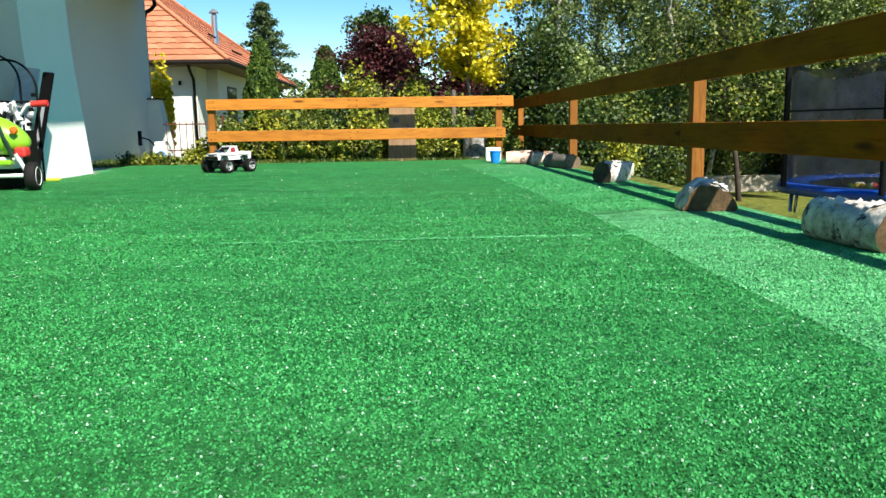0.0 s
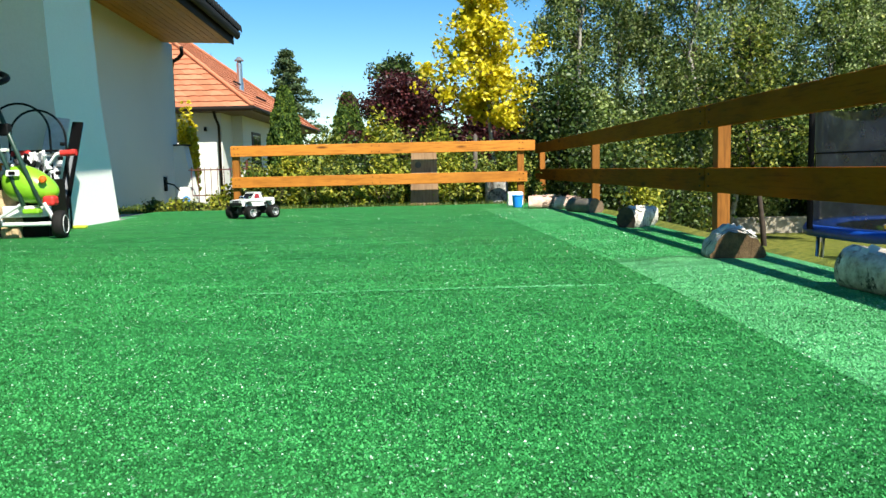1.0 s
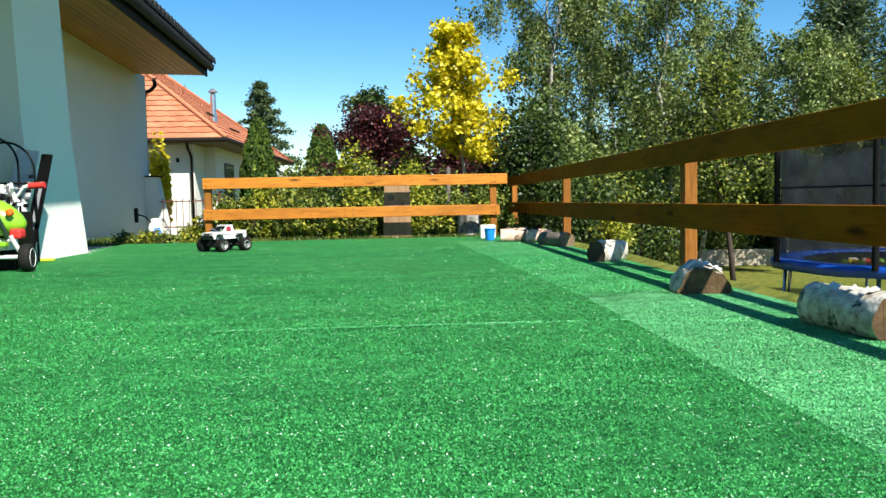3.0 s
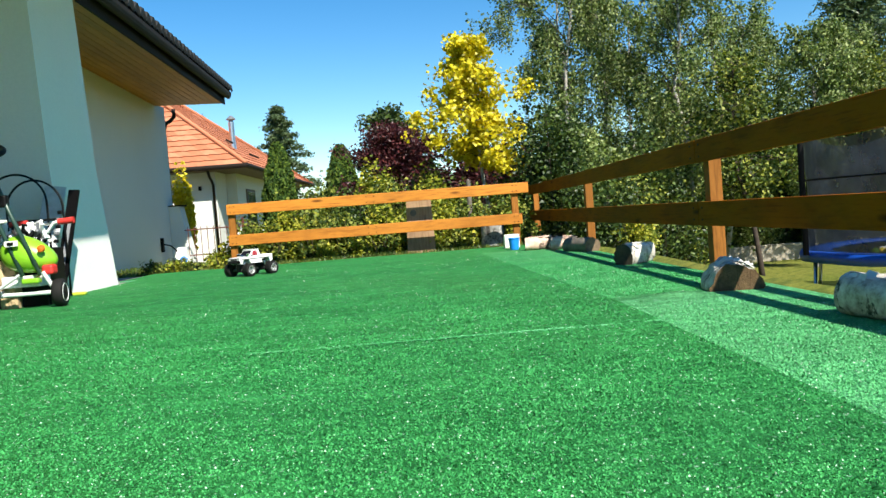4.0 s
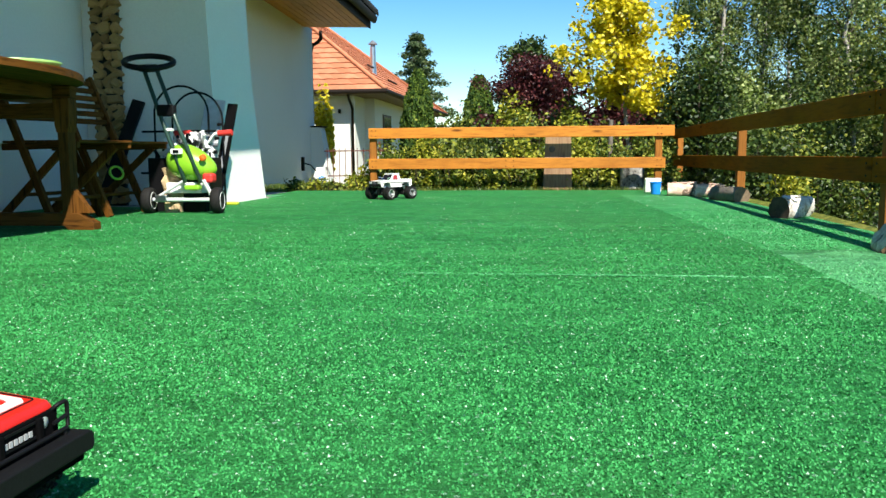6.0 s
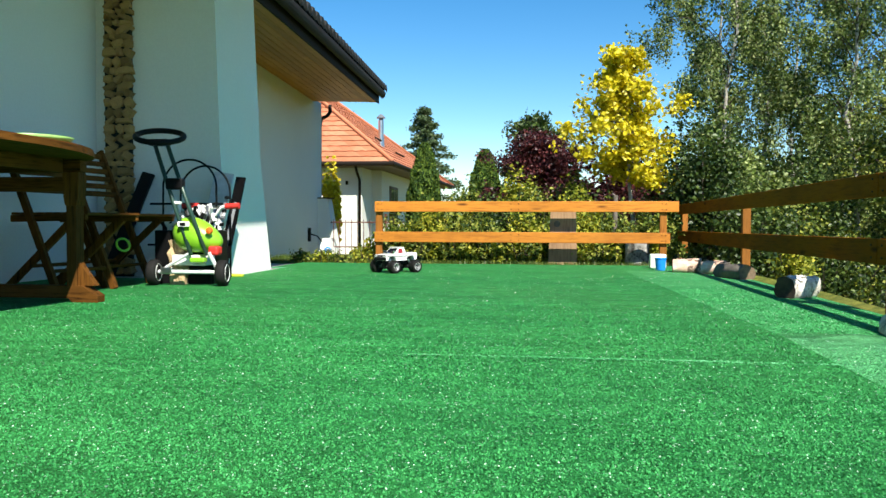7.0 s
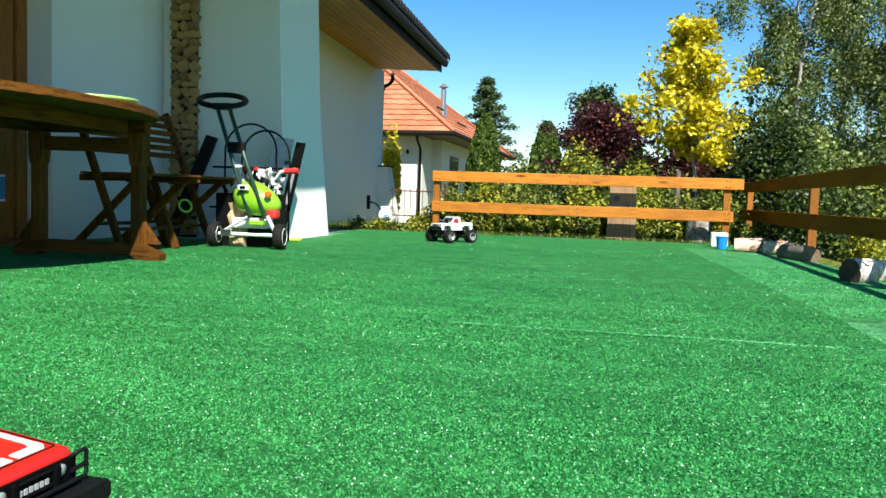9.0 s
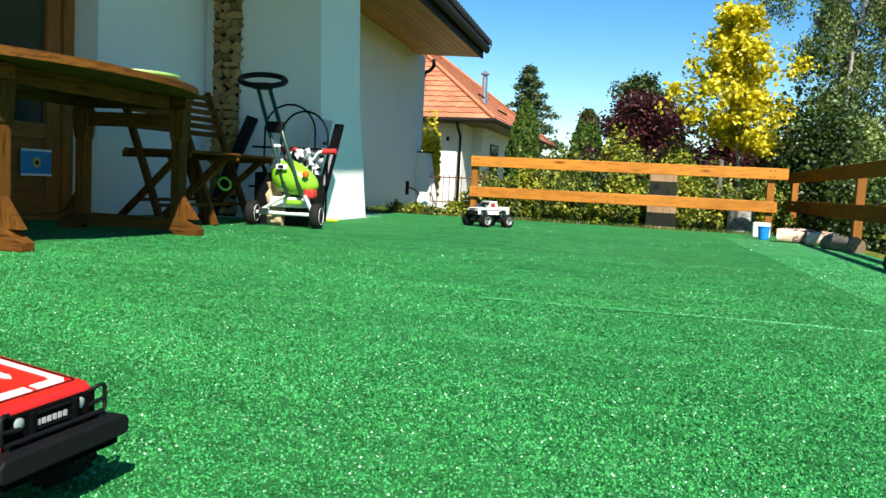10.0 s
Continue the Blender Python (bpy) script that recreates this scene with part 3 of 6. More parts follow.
                v.append((ex(y) + 0.145 - r * 0.33 * math.cos(pitch), y, zs + 0.163 + r * 0.33 * math.sin(pitch) + h * 0.4))
            for s in range(5):
                i = base + s * 3
                f += [(i, i + 1, i + 4, i + 3), (i + 2, i, i + 3, i + 5)]
    t = raw_mesh("roof_tiles", v, f, TILE_DARK, roof)
    tagged(t, "graphite curved roof tiles", kind="stuff")
    part("verge", beam((ex(Y1) + 0.08, Y1 + 0.04, zs + 0.17), (ex(Y1) + 0.08 - 3.0 * math.cos(pitch), Y1 + 0.04, zs + 0.17 + 3.0 * math.sin(pitch)), 0.03, 0.12), FASCIA, roof)
    # the soffit flattens out towards the far gable
    for ob in roof.children:
        for q in ob.data.vertices:
            out = (q.co.x - wall_x(q.co.y)) / (ex(q.co.y) - wall_x(q.co.y))
            q.co.z += 0.0225 * (q.co.y - 6.1) * min(max(out, 0.0), 1.0)
    # downpipe elbow at the corner
    pipe = tagged(part("downpipe", tube([(HX + 0.15, HY + 0.05, 2.64), (HX + 0.15, HY + 0.06, 2.50), (HX + 0.08, HY + 0.06, 2.43), (HX - 0.02, HY + 0.07, 2.38), (HX - 0.05, HY + 0.07, 2.25), (HX - 0.05, HY + 0.07, -0.1)], 0.034, 10), GUTTER, None, "", True), "dark brown downpipe at the house corner", "downpipe")
    # low battered corner buttress with a dark cap
    b = thing("corner_buttress", (0, 0, 0), "white plastered corner buttress with a dark cap", "buttress", kind="structure")
    part("body", leaning([(HX + 0.01, HY - 0.32), (HX + 0.42, HY - 0.34), (HX + 0.42, HY + 0.02), (HX + 0.01, HY + 0.02)], [(HX + 0.01, HY - 0.30), (HX + 0.20, HY - 0.30), (HX + 0.20, HY), (HX + 0.01, HY)], -0.4, 0.88), WALL, b)
    part("cap", box(HX + 0.0, HX + 0.24, HY - 0.33, HY + 0.03, 0.88, 0.905, 0.004), FASCIA, b)


house()


# stone facing on the wing wall
def stone_strip():
    st = thing("stone_facing", (0, 0, 0), "rough tan stone facing on a strip of wall", "stone facing", kind="structure")
    part("mortar", box(-3.505, -3.290, 5.018, 5.058, -0.02, 2.55), plain("mortar", (0.020, 0.016, 0.012), 0.95, grain=40), st)
    n = Nodes("tan_stone")
    c = n.ramp(n.random(), (0, (0.20, 0.105, 0.032)), (0.5, (0.60, 0.35, 0.125)), (1, (0.36, 0.20, 0.07)))
    c = n.mix(n.ramp(n.noise(30, 5), (0.35, (0, 0, 0)), (0.7, (0.7, 0.7, 0.7))), c, (0.17, 0.11, 0.055, 1))
    n.bump(n.noise(40, 5), 0.6, 0.01)
    mat = n.done(c, 0.9)
    rng = random.Random(5)
    z = 0.0
    shapes = []
    for k in range(6):
        bm = box(-0.5, 0.5, -0.5, 0.5, -0.5, 0.5)
        bmesh.ops.bevel(bm, geom=bm.edges[:], offset=0.16, segments=1, affect="EDGES")
        for q in bm.verts:
            q.co += Vector((rng.uniform(-0.16, 0.16), rng.uniform(-0.10, 0.10), rng.uniform(-0.16, 0.16)))
        me = bpy.data.meshes.new("stone")
        bm.to_mesh(me)
        bm.free()
        me.materials.append(mat)
        shapes.append(me)
    while z < 2.48:
        h = rng.uniform(0.040, 0.085)
        x = -3.50
        while x < -3.29:
            w = rng.uniform(0.050, 0.110)
            if -3.268 - x - w < 0.045:
                w = -3.268 - x
            if w > 0.03:
                o = new("stone", shapes[rng.randrange(6)])
                o.parent = st
                o.matrix_local = Matrix.LocRotScale((x + w / 2, 5.018 + rng.uniform(-0.008, 0.008), z + h / 2), Euler((0, rng.uniform(-0.7, 0.7), 0)), (w * rng.uniform(0.86, 1.0), 0.075, h * rng.uniform(0.80, 0.98)))
            x += w
        z += h


stone_strip()


# door in the terrace wall
DOOR_Z = timber("door_timber_z", (0.30, 0.115, 0.024, 1), (0.15, 0.052, 0.010, 1), 0.5, "z", False, 0.2)
DOOR_Y = timber("door_timber_y", (0.30, 0.115, 0.024, 1), (0.15, 0.052, 0.010, 1), 0.5, "y", False, 0.2)


def door():
    d = thing("door_1", (0, 0, 0), "brown wooden terrace door with glass, part open to a dark room", "door", kind="structure")
    x0, x1 = -3.86, -3.80
    part("door_frame", box(x0 - 0.02, x1 + 0.02, 3.63, 3.725, 0, 2.115, 0.004), DOOR_Z, d)
    part("door_frame", box(x0 - 0.02, x1 + 0.02, 2.355, 2.45, 0, 2.115, 0.004), DOOR_Z, d)
    part("door_frame", box(x0 - 0.02, x1 + 0.02, 2.452, 3.628, 2.02, 2.115, 0.004), DOOR_Y, d)
    part("stile", box(x0, x1, 3.50, 3.625, 0.02, 2.015, 0.004), DOOR_Z, d)
    part("stile", box(x0, x1, 2.455, 2.58, 0.02, 2.015, 0.004), DOOR_Z, d)
    part("rail", box(x0, x1, 2.582, 3.498, 0.02, 0.16, 0.004), DOOR_Y, d)
    part("rail", box(x0, x1, 2.582, 3.498, 0.50, 0.60, 0.004), DOOR_Y, d)
    part("panel", box(x0 + 0.015, x1 - 0.015, 2.58, 3.50, 0.162, 0.498), DOOR_Y, d)
    part("pane", box(-3.835, -3.828, 2.58, 3.50, 0.602, 2.0), glass("door_glass", (0.03, 0.035, 0.03)), d)
    part("threshold", box(-3.95, -3.59, 2.452, 3.628, -0.005, 0.022, 0.004), DOOR_Y, d)
    s = thing("picture_card", (-3.79, 3.40, 0.262), "blue picture card with a yellow emblem on the door", "picture card")
    part("card", box(-0.004, 0.004, -0.13, 0.13, 0, 0.17, 0.002), plain("card_blue", (0.03, 0.24, 0.55), 0.5), s)
    part("border", box(0.004, 0.006, -0.13, 0.13, 0.0, 0.014), WHITE, s)
    part("border", box(0.004, 0.006, -0.13, 0.13, 0.157, 0.17), WHITE, s)
    part("emblem", lathe([(0.0, 0), (0.034, 0), (0.034, 0.003), (0.0, 0.003)], 6, None, Matrix.Translation((0.0045, 0, 0.085)) @ Matrix.Rotation(math.pi / 2, 4, "Y")), YELLOW, s)
    part("mark", lathe([(0.0, 0), (0.016, 0), (0.016, 0.003), (0.0, 0.003)], 8, None, Matrix.Translation((0.0075, 0, 0.085)) @ Matrix.Rotation(math.pi / 2, 4, "Y")), BLACK, s)


door()


# ---- terrace fence ----
def screws(parent, x, y, z, along):
    for dz in (-0.03, 0.03):
        a = Vector((x, y, z + dz))
        b = a + Vector(along) * 0.004
        part("screw", rod(a, b, 0.005, None, 8), BLACK, parent)


def fences():
    far = thing("fence", (0, 0, 0), "orange-stained two-board timber fence across the terrace end", "fence")
    for z0, xe in ((0.545, 1.31), (0.218, 1.225)):
        bm = box(-1.90, xe, 7.59, 7.622, z0, z0 + 0.112, 0.004)
        part("board", bm, FENCE_X, far)
        for x in (-1.86, -1.82, -0.42, -0.34, 1.14, 1.18):
            screws(far, x, 7.589, z0 + 0.056, (0, -1, 0))
    for x in (-1.86, 1.16):
        part("post", box(x - 0.035, x + 0.035, 7.624, 7.694, -0.4, 0.64, 0.004), FENCE_Z, far)
    near = thing("fence", (0, 0, 0), "orange-stained two-board timber fence along the terrace edge", "fence")
    joints = [(-4.3, -0.2), (-0.196, 3.10), (3.104, 9.12)]
    for z0, h in ((0.542, 0.113), (0.222, 0.121)):
        for y0, y1 in joints:
            part("board", box(1.528, 1.56, y0, y1, z0, z0 + h, 0.004), FENCE_SHADED_Y, near)
            for y in (y0 + 0.06, y1 - 0.06):
                screws(near, 1.527, y, z0 + h / 2, (-1, 0, 0))
    for y in (-2.6, 0.06, 3.052, 5.965, 9.0):
        part("post", box(1.563, 1.628, y - 0.036, y + 0.036, -0.95, 0.66 if 2 < y < 4 else 0.63, 0.004), FENCE_Z, near)


fences()


# ---- garden furniture ----
def table():
    t = thing("garden_table", (-2.72, 2.2, 0), "dark-stained wooden garden table with rounded top on trestle legs", "table")
    pts = []
    for k in range(40):
        a = k * math.tau / 40
        c, s = math.cos(a), math.sin(a)
        pts.append((0.62 * c, -0.05 + 0.985 * s))
    bm = slab(pts, 0.725, 0.752)
    part("tabletop", bm, TEAK_Y, t, "sun-bleached slatted tabletop")
    for k in range(7):
        x = -0.51 + k * 0.17
        ends = [(x - 0.083 + 0.0166 * j, 0.980 * (1 - (min(abs(x - 0.083 + 0.0166 * j), 0.60) / 0.615) ** 2) ** 0.5) for j in range(11)]
        part("slat", slab([(u, -0.05 - w) for u, w in ends] + [(u, -0.05 + w) for u, w in reversed(ends)], 0.7525, 0.760), TEAK_Y, t)
    for y in (-0.53, 0.69):
        part("foot", prism([(-0.44, 0), (-0.30, 0), (-0.28, 0.02), (0.28, 0.02), (0.30, 0), (0.44, 0), (0.44, 0.035), (0.36, 0.085), (-0.36, 0.085), (-0.44, 0.035)], y - 0.035, y + 0.035, None, None, 0.003), TEAK_X, t)
        for x in (-0.30, 0.30):
            part("leg", beam((x, y, 0.08), (x, y, 0.66), 0.055, 0.07, 0.004, up=(0, 1, 0)), TEAK_Z, t)
            part("knee", prism([(x + 0.02, 0.22), (x - 0.01, 0.085), (x + 0.12, 0.085)] if x > 0 else [(x - 0.02, 0.22), (x + 0.01, 0.085), (x - 0.12, 0.085)], y - 0.02, y + 0.02), TEAK_Z, t)
            part("bracket", prism([(x - 0.032, 0.49), (x + 0.032, 0.49), (x + 0.040, 0.53), (x + 0.045, 0.62), (x + 0.042, 0.66), (x - 0.042, 0.66), (x - 0.045, 0.62), (x - 0.040, 0.53)], y - 0.038, y + 0.038, None, None, 0.005), TEAK_Z, t)
        part("crossbar", beam((-0.35, y, 0.690), (0.35, y, 0.690), 0.06, 0.06, 0.004), TEAK_X, t)
    for y in (-0.53, 0.69):
        part("stretcher", beam((-0.28, y, 0.60), (0.28, y, 0.60), 0.035, 0.075, 0.004), TEAK_X, t)
    for x in (-0.27, 0.27):
        part("apron", beam((x, -0.60, 0.69), (x, 0.62, 0.69), 0.025, 0.07, 0.004), TEAK_Y, t)
    t.scale.z = 1.005
    b = thing("round_tray", (-2.37, 2.47, 0.7643), "lime green round plastic tray on the table", "tray")
    part("dish", lathe([(0.13, 0), (0.17, 0.016), (0.185, 0.032), (0.178, 0.032), (0.162, 0.020), (0.0, 0.010)], 32), plain("pale_lime", (0.40, 0.68, 0.20), 0.4), b, "", True)


table()


def chair_at(m, label):
    c = thing("folding_chair", m, label, "chair", "folding chairs by the table")
    for s in (-1, 1):
        y = s * 0.225
        part("stile", beam((-0.25, y, 0.90), (0.15, y, 0.0), 0.028, 0.045, 0.004, up=(0.9, 0, 0.5)), TEAK_Z, c)
        part("leg", beam((-0.28, y * 0.88, 0.0), (0.24, y * 0.88, 0.43), 0.026, 0.042, 0.004, up=(-0.7, 0, 0.7)), TEAK_Z, c)
        part("seat_rail", beam((-0.20, y * 0.92, 0.43), (0.34, y * 0.92, 0.44), 0.024, 0.04, 0.004), TEAK_X, c)
    for k in range(9):
        x = -0.17 + k * 0.062
        part("seat_slat", box(x - 0.025, x + 0.025, -0.215, 0.215, 0.452, 0.466, 0.003), TEAK_Y, c)
    for k in range(6):
        z = 0.60 + k * 0.052
        x = -0.25 + (0.90 - z) * 0.40 / 0.90
        part("back_slat", box(x - 0.009, x + 0.009, -0.212, 0.212, z - 0.017, z + 0.017, 0.003), TEAK_Y, c)
    part("crossbar", rod((-0.10, -0.2, 0.155), (-0.10, 0.2, 0.155), 0.011), TEAK_Y, c)
    part("crossbar", rod((0.092, -0.22, 0.13), (0.092, 0.22, 0.13), 0.011), TEAK_Y, c)
    return c


chair_at(pose(-2.87, 3.98, 0, 0, 0, -8), "folding slatted wooden chair beside the toy cart")
chair_at(pose(-2.86, 3.50, 0, 0, 0, -11), "folding slatted wooden chair pushed behind the table")


# ---- toys against the wing wall ----
def wheel(parent, c, axis, R, w, tyre_mat=RUBBER, rim_mat=WHITE, spokes=6):
    ax = Vector(axis).normalized()
    m = Matrix.Translation(c) @ ax.to_track_quat("Z", "Y").to_matrix().to_4x4()
    h = w / 2
    ty = part("tyre", lathe([(R * 0.62, -h * 0.9), (R * 0.86, -h), (R * 0.97, -h * 0.7), (R, -h * 0.25), (R, h * 0.25), (R * 0.97, h * 0.7), (R * 0.86, h), (R * 0.62, h * 0.9)], 28, None, m), tyre_mat, parent, "", True)
    part("rim", lathe([(R * 0.12, h * 0.5), (R * 0.5, h * 0.55), (R * 0.64, h * 0.98), (R * 0.66, h * 0.9), (R * 0.66, -h * 0.9), (R * 0.64, -h * 0.98), (R * 0.5, -h * 0.55), (R * 0.12, -h * 0.5)], 24, None, m), rim_mat, ty)
    part("hub", lathe([(0, -h * 1.05), (R * 0.15, -h * 1.05), (R * 0.17, -h * 0.6), (R * 0.17, h * 0.6), (R * 0.15, h * 1.05), (0, h * 1.05)], 14, None, m), BLACK, ty)
    return ty


def toy_cart():
    c = thing("toy_cart", (-2.33, 4.02, 0), "children's push cart with steering wheel, green pod and two rubber wheels", "toy cart")
    for x in (-0.25, 0.22):
        wheel(c, (x, 0.0, 0.085), (1, 0.12, 0), 0.085, 0.065)
    part("axle", rod((-0.25, 0, 0.09), (0.22, 0, 0.09), 0.013), SILVER, c, "silver steel axle")
    part("axle_clamp", box(-0.20, -0.12, -0.02, 0.02, 0.075, 0.12, 0.006), METAL, c)
    for x0, x1 in ((-0.235, 0.02), (-0.150, 0.125)):
        part("pole", tube([(x0, -0.01, 0.92), (x0 + (x1 - x0) * 0.5, -0.02, 0.55), (x1, -0.03, 0.20)], 0.014, 10), GREEN_TUBE, c, "dark green steel pole", True)
    part("brace", rod((0.14, -0.03, 0.22), (0.19, 0.0, 0.10), 0.013), SILVER, c)
    part("brace", rod((0.02, -0.03, 0.22), (-0.20, 0.0, 0.10), 0.010), SILVER, c)
    part("clamp", box(-0.155, -0.035, -0.035, 0.015, 0.625, 0.70, 0.012), BLACK, c)
    part("clamp", box(-0.10, -0.06, -0.03, 0.01, 0.53, 0.55, 0.004), WHITE, c)
    part("steering_wheel", ring((-0.205, 0.0, 0.972), 0.150, 0.0185, (0.13, -0.36, 1), 40, 10), BLACK, c, "black steering wheel", True)
    part("hub", box(-0.27, -0.14, -0.03, 0.03, 0.91, 0.955, 0.01), BLACK, c)
    bm = bmesh.new()
    bmesh.ops.create_uvsphere(bm, u_segments=28, v_segments=16, radius=1.0)
    for q in bm.verts:
        q.co.x *= 1.0 if q.co.x > 0 else 0.92
        q.co.z *= 1.0 - 0.22 * q.co.x
    bmesh.ops.transform(bm, matrix=Matrix.Translation((0.02, 0.06, 0.325)) @ Matrix.Rotation(radians(16), 4, "Y") @ Matrix.Diagonal((0.18, 0.10, 0.112, 1)), verts=bm.verts)
    pod = part("pod", bm, LIME, c, "lime green plastic pod", True)
    part("sticker", box(-0.06, 0.02, -0.058, -0.052, 0.385, 0.42, 0.006), WHITE, pod)
    part("sticker", box(-0.045, -0.005, -0.061, -0.054, 0.39, 0.412, 0.004), BLACK, pod)
    part("lamp", lathe([(0, 0), (0.024, 0), (0.02, 0.02), (0, 0.025)], 14, None, Matrix.Translation((0.145, -0.028, 0.36)) @ Matrix.Rotation(math.pi / 2, 4, "X")), ORANGE, pod)
    part("bumper", box(0.13, 0.20, -0.03, 0.05, 0.20, 0.26, 0.015), RED_GRIP, c, "red rubber bumper block")
    part("pedal", box(0.02, 0.12, -0.06, 0.0, 0.155, 0.185, 0.008), LIME, c)
    part("tray", box(-0.14, 0.10, 0.02, 0.16, 0.13, 0.20, 0.01), WHITE, c)


toy_cart()


def kick_scooter():
    s = thing("kick_scooter", (-2.34, 4.38, 0), "silver kick scooter with red grips parked behind the cart", "scooter")
    part("bar", tube([(-0.12, 0, 0.528), (-0.08, 0, 0.525), (-0.03, 0, 0.465), (0.03, 0, 0.465), (0.07, 0, 0.52), (0.12, 0, 0.530)], 0.012, 10), SILVER, s, "bent silver handlebar", True)
    for a, b in ((-0.21, -0.10), (0.10, 0.20)):
        part("grip", rod((a, 0, 0.525), (b, 0, 0.53), 0.02, 0.021, 12), RED_GRIP, s, "red rubber grip")
    part("stem", rod((-0.015, 0, 0.47), (-0.015, 0.05, 0.12), 0.018), METAL, s)
    part("brace", rod((-0.07, 0, 0.515), (0.07, 0, 0.515), 0.009), METAL, s)
    part("deck", beam((-0.03, 0.05, 0.088), (-0.20, 0.46, 0.088), 0.11, 0.025, 0.01), METAL, s)
    wheel(s, (-0.015, 0.02, 0.06), (1, 0, 0), 0.06, 0.028)
    wheel(s, (-0.215, 0.50, 0.06), (0.92, 0.38, 0), 0.06, 0.028)


kick_scooter()


def hoops():
    h = thing("hoop_rack", (-2.58, 4.62, 0), "black plastic hoop frame standing with the toys", "toy frame")
    for x, R, top in ((-0.035, 0.205, 0.872), (0.085, 0.19, 0.825)):
        part("hoop", tube([(x - R, 0, 0.02), (x - R, 0, top - 0.30)] + [(x + R * math.cos(a), 0.0, top - 0.20 + 0.20 * math.sin(a)) for a in np.linspace(math.pi * 0.95, 0.05, 14)] + [(x + R, 0, top - 0.30), (x + R, 0, 0.02)], 0.0075, 8), BLACK, h, "", True)
    part("crossbar", rod((-0.34, 0, 0.55), (0.22, 0, 0.55), 0.008), BLACK, h)
    part("crossbar", rod((-0.36, 0, 0.25), (0.24, 0, 0.25), 0.008), BLACK, h)


hoops()


def leaning_boards():
    b = thing("long_board", (-2.29, 4.48, 0), "long black board leaning against the wing wall", "board")
    part("deck", beam((-0.03, -0.03, 0.0), (-0.06, 0.46, 0.76), 0.075, 0.018, 0.006, up=(0.2, -1, 0.5)), MATT_BLACK, b)
    part("strip", beam((-0.03, -0.022, 0.04), (-0.05, 0.33, 0.56), 0.022, 0.02, 0.0, up=(0.2, -1, 0.5)), GREY, b)
    a0, a1 = Vector((-0.075, -0.035, 0.10)), Vector((-0.095, 0.27, 0.60))
    for k in range(11):
        c = a0.lerp(a1, k / 10)
        part("stud", rod(c - Vector((0.014, 0, 0)), c + Vector((0.014, 0, 0)), 0.013, 0.013, 8), GREY if k % 2 else BLACK, b)
    g = thing("grey_panel", (-2.56, 4.74, 0), "flat grey plastic panel leaning against the wing wall", "panel")
    part("sheet", beam((-0.02, -0.02, 0.0), (0.05, 0.27, 0.80), 0.15, 0.02, 0.006, up=(0.2, -1, 0.3)), PALE_GREY, g)
    part("edge", beam((-0.075, -0.03, 0.0), (-0.025, 0.26, 0.76), 0.014, 0.028, 0.003, up=(0.2, -1, 0.3)), METAL, g)
    d = thing("dark_board", (-3.19, 4.70, 0), "dark narrow board leaning in the corner", "board")
    part("deck", beam((-0.12, 0.0, 0.0), (0.06, 0.30, 0.80), 0.10, 0.03, 0.008, up=(0.2, -1, 0.3)), BLACK, d)
    w = thing("toy_crate", (-2.45, 4.30, 0), "black plastic crate heaped with small toys", "crate")
    for y in (-0.13, 0.13):
        part("side", box(-0.20, 0.20, y - 0.008, y + 0.008, 0.0, 0.36, 0.004), BLACK, w)
    for x in (-0.20, 0.20):
        part("end", box(x - 0.008, x + 0.008, -0.12, 0.12, 0.0, 0.36, 0.004), BLACK, w)
    part("base", box(-0.19, 0.19, -0.12, 0.12, 0.004, 0.32, 0.004), BLACK, w)
    rng = random.Random(3)
    mats = [WHITE, SILVER, BLACK, GREY, WHITE, BLACK, SILVER, WHITE]
    for k in range(90):
        x, y, z = rng.uniform(-0.17, 0.17), rng.uniform(-0.09, 0.09), 0.335 + 0.020 * (k // 10) + rng.uniform(0, 0.02)
        m = pose(w.location.x + x, w.location.y + y, z, rng.uniform(0, 180), rng.uniform(0, 180), rng.uniform(0, 180))
        o = part("toy_piece", box(-0.034, 0.034, -0.010, 0.010, -0.009, 0.009, 0.004), mats[k % 8])
        o.matrix_world = m
        tagged(o, "small plastic toy piece heaped in the box", "toy", "toy pieces in the box")
    p = thing("paper_bag", (-2.46, 4.13, 0.0), "crumpled tan paper bag behind the cart", "bag")
    bm = box(-0.05, 0.05, -0.035, 0.035, 0.0, 0.30)
    bmesh.ops.subdivide_edges(bm, edges=bm.edges[:], cuts=5, use_grid_fill=True)
    for q in bm.verts:
        k = 0.022 if q.co.z > 0.01 else 0.004
        q.co += Vector((noise.noise(q.co * 22) * k, noise.noise(q.co * 22 + Vector((5, 0, 0))) * k, noise.noise(q.co * 16 + Vector((0, 9, 0))) * (k - 0.004)))
    part("bag", bm, plain("kraft_paper", (0.50, 0.36, 0.21), 0.85, grain=25, vary=0.4), p)
    r = thing("green_ring", (-2.69, 3.83, 0.20), "small green plastic ring hanging on the chair", "toy ring")
    part("ring", ring((0, 0, 0.07), 0.042, 0.0075, (1, -0.7, 0.5), 28, 8), LIME, r, "", True)
    f = thing("foam_strip", (-2.41, 4.93, 0.0), "yellow-green foam strip on the turf", "strip")
    part("strip", box(-0.02, 0.08, -0.03, 0.02, 0.0, 0.022, 0.008), plain("foam_lime", (0.5, 0.6, 0.05), 0.6), f)


leaning_boards()


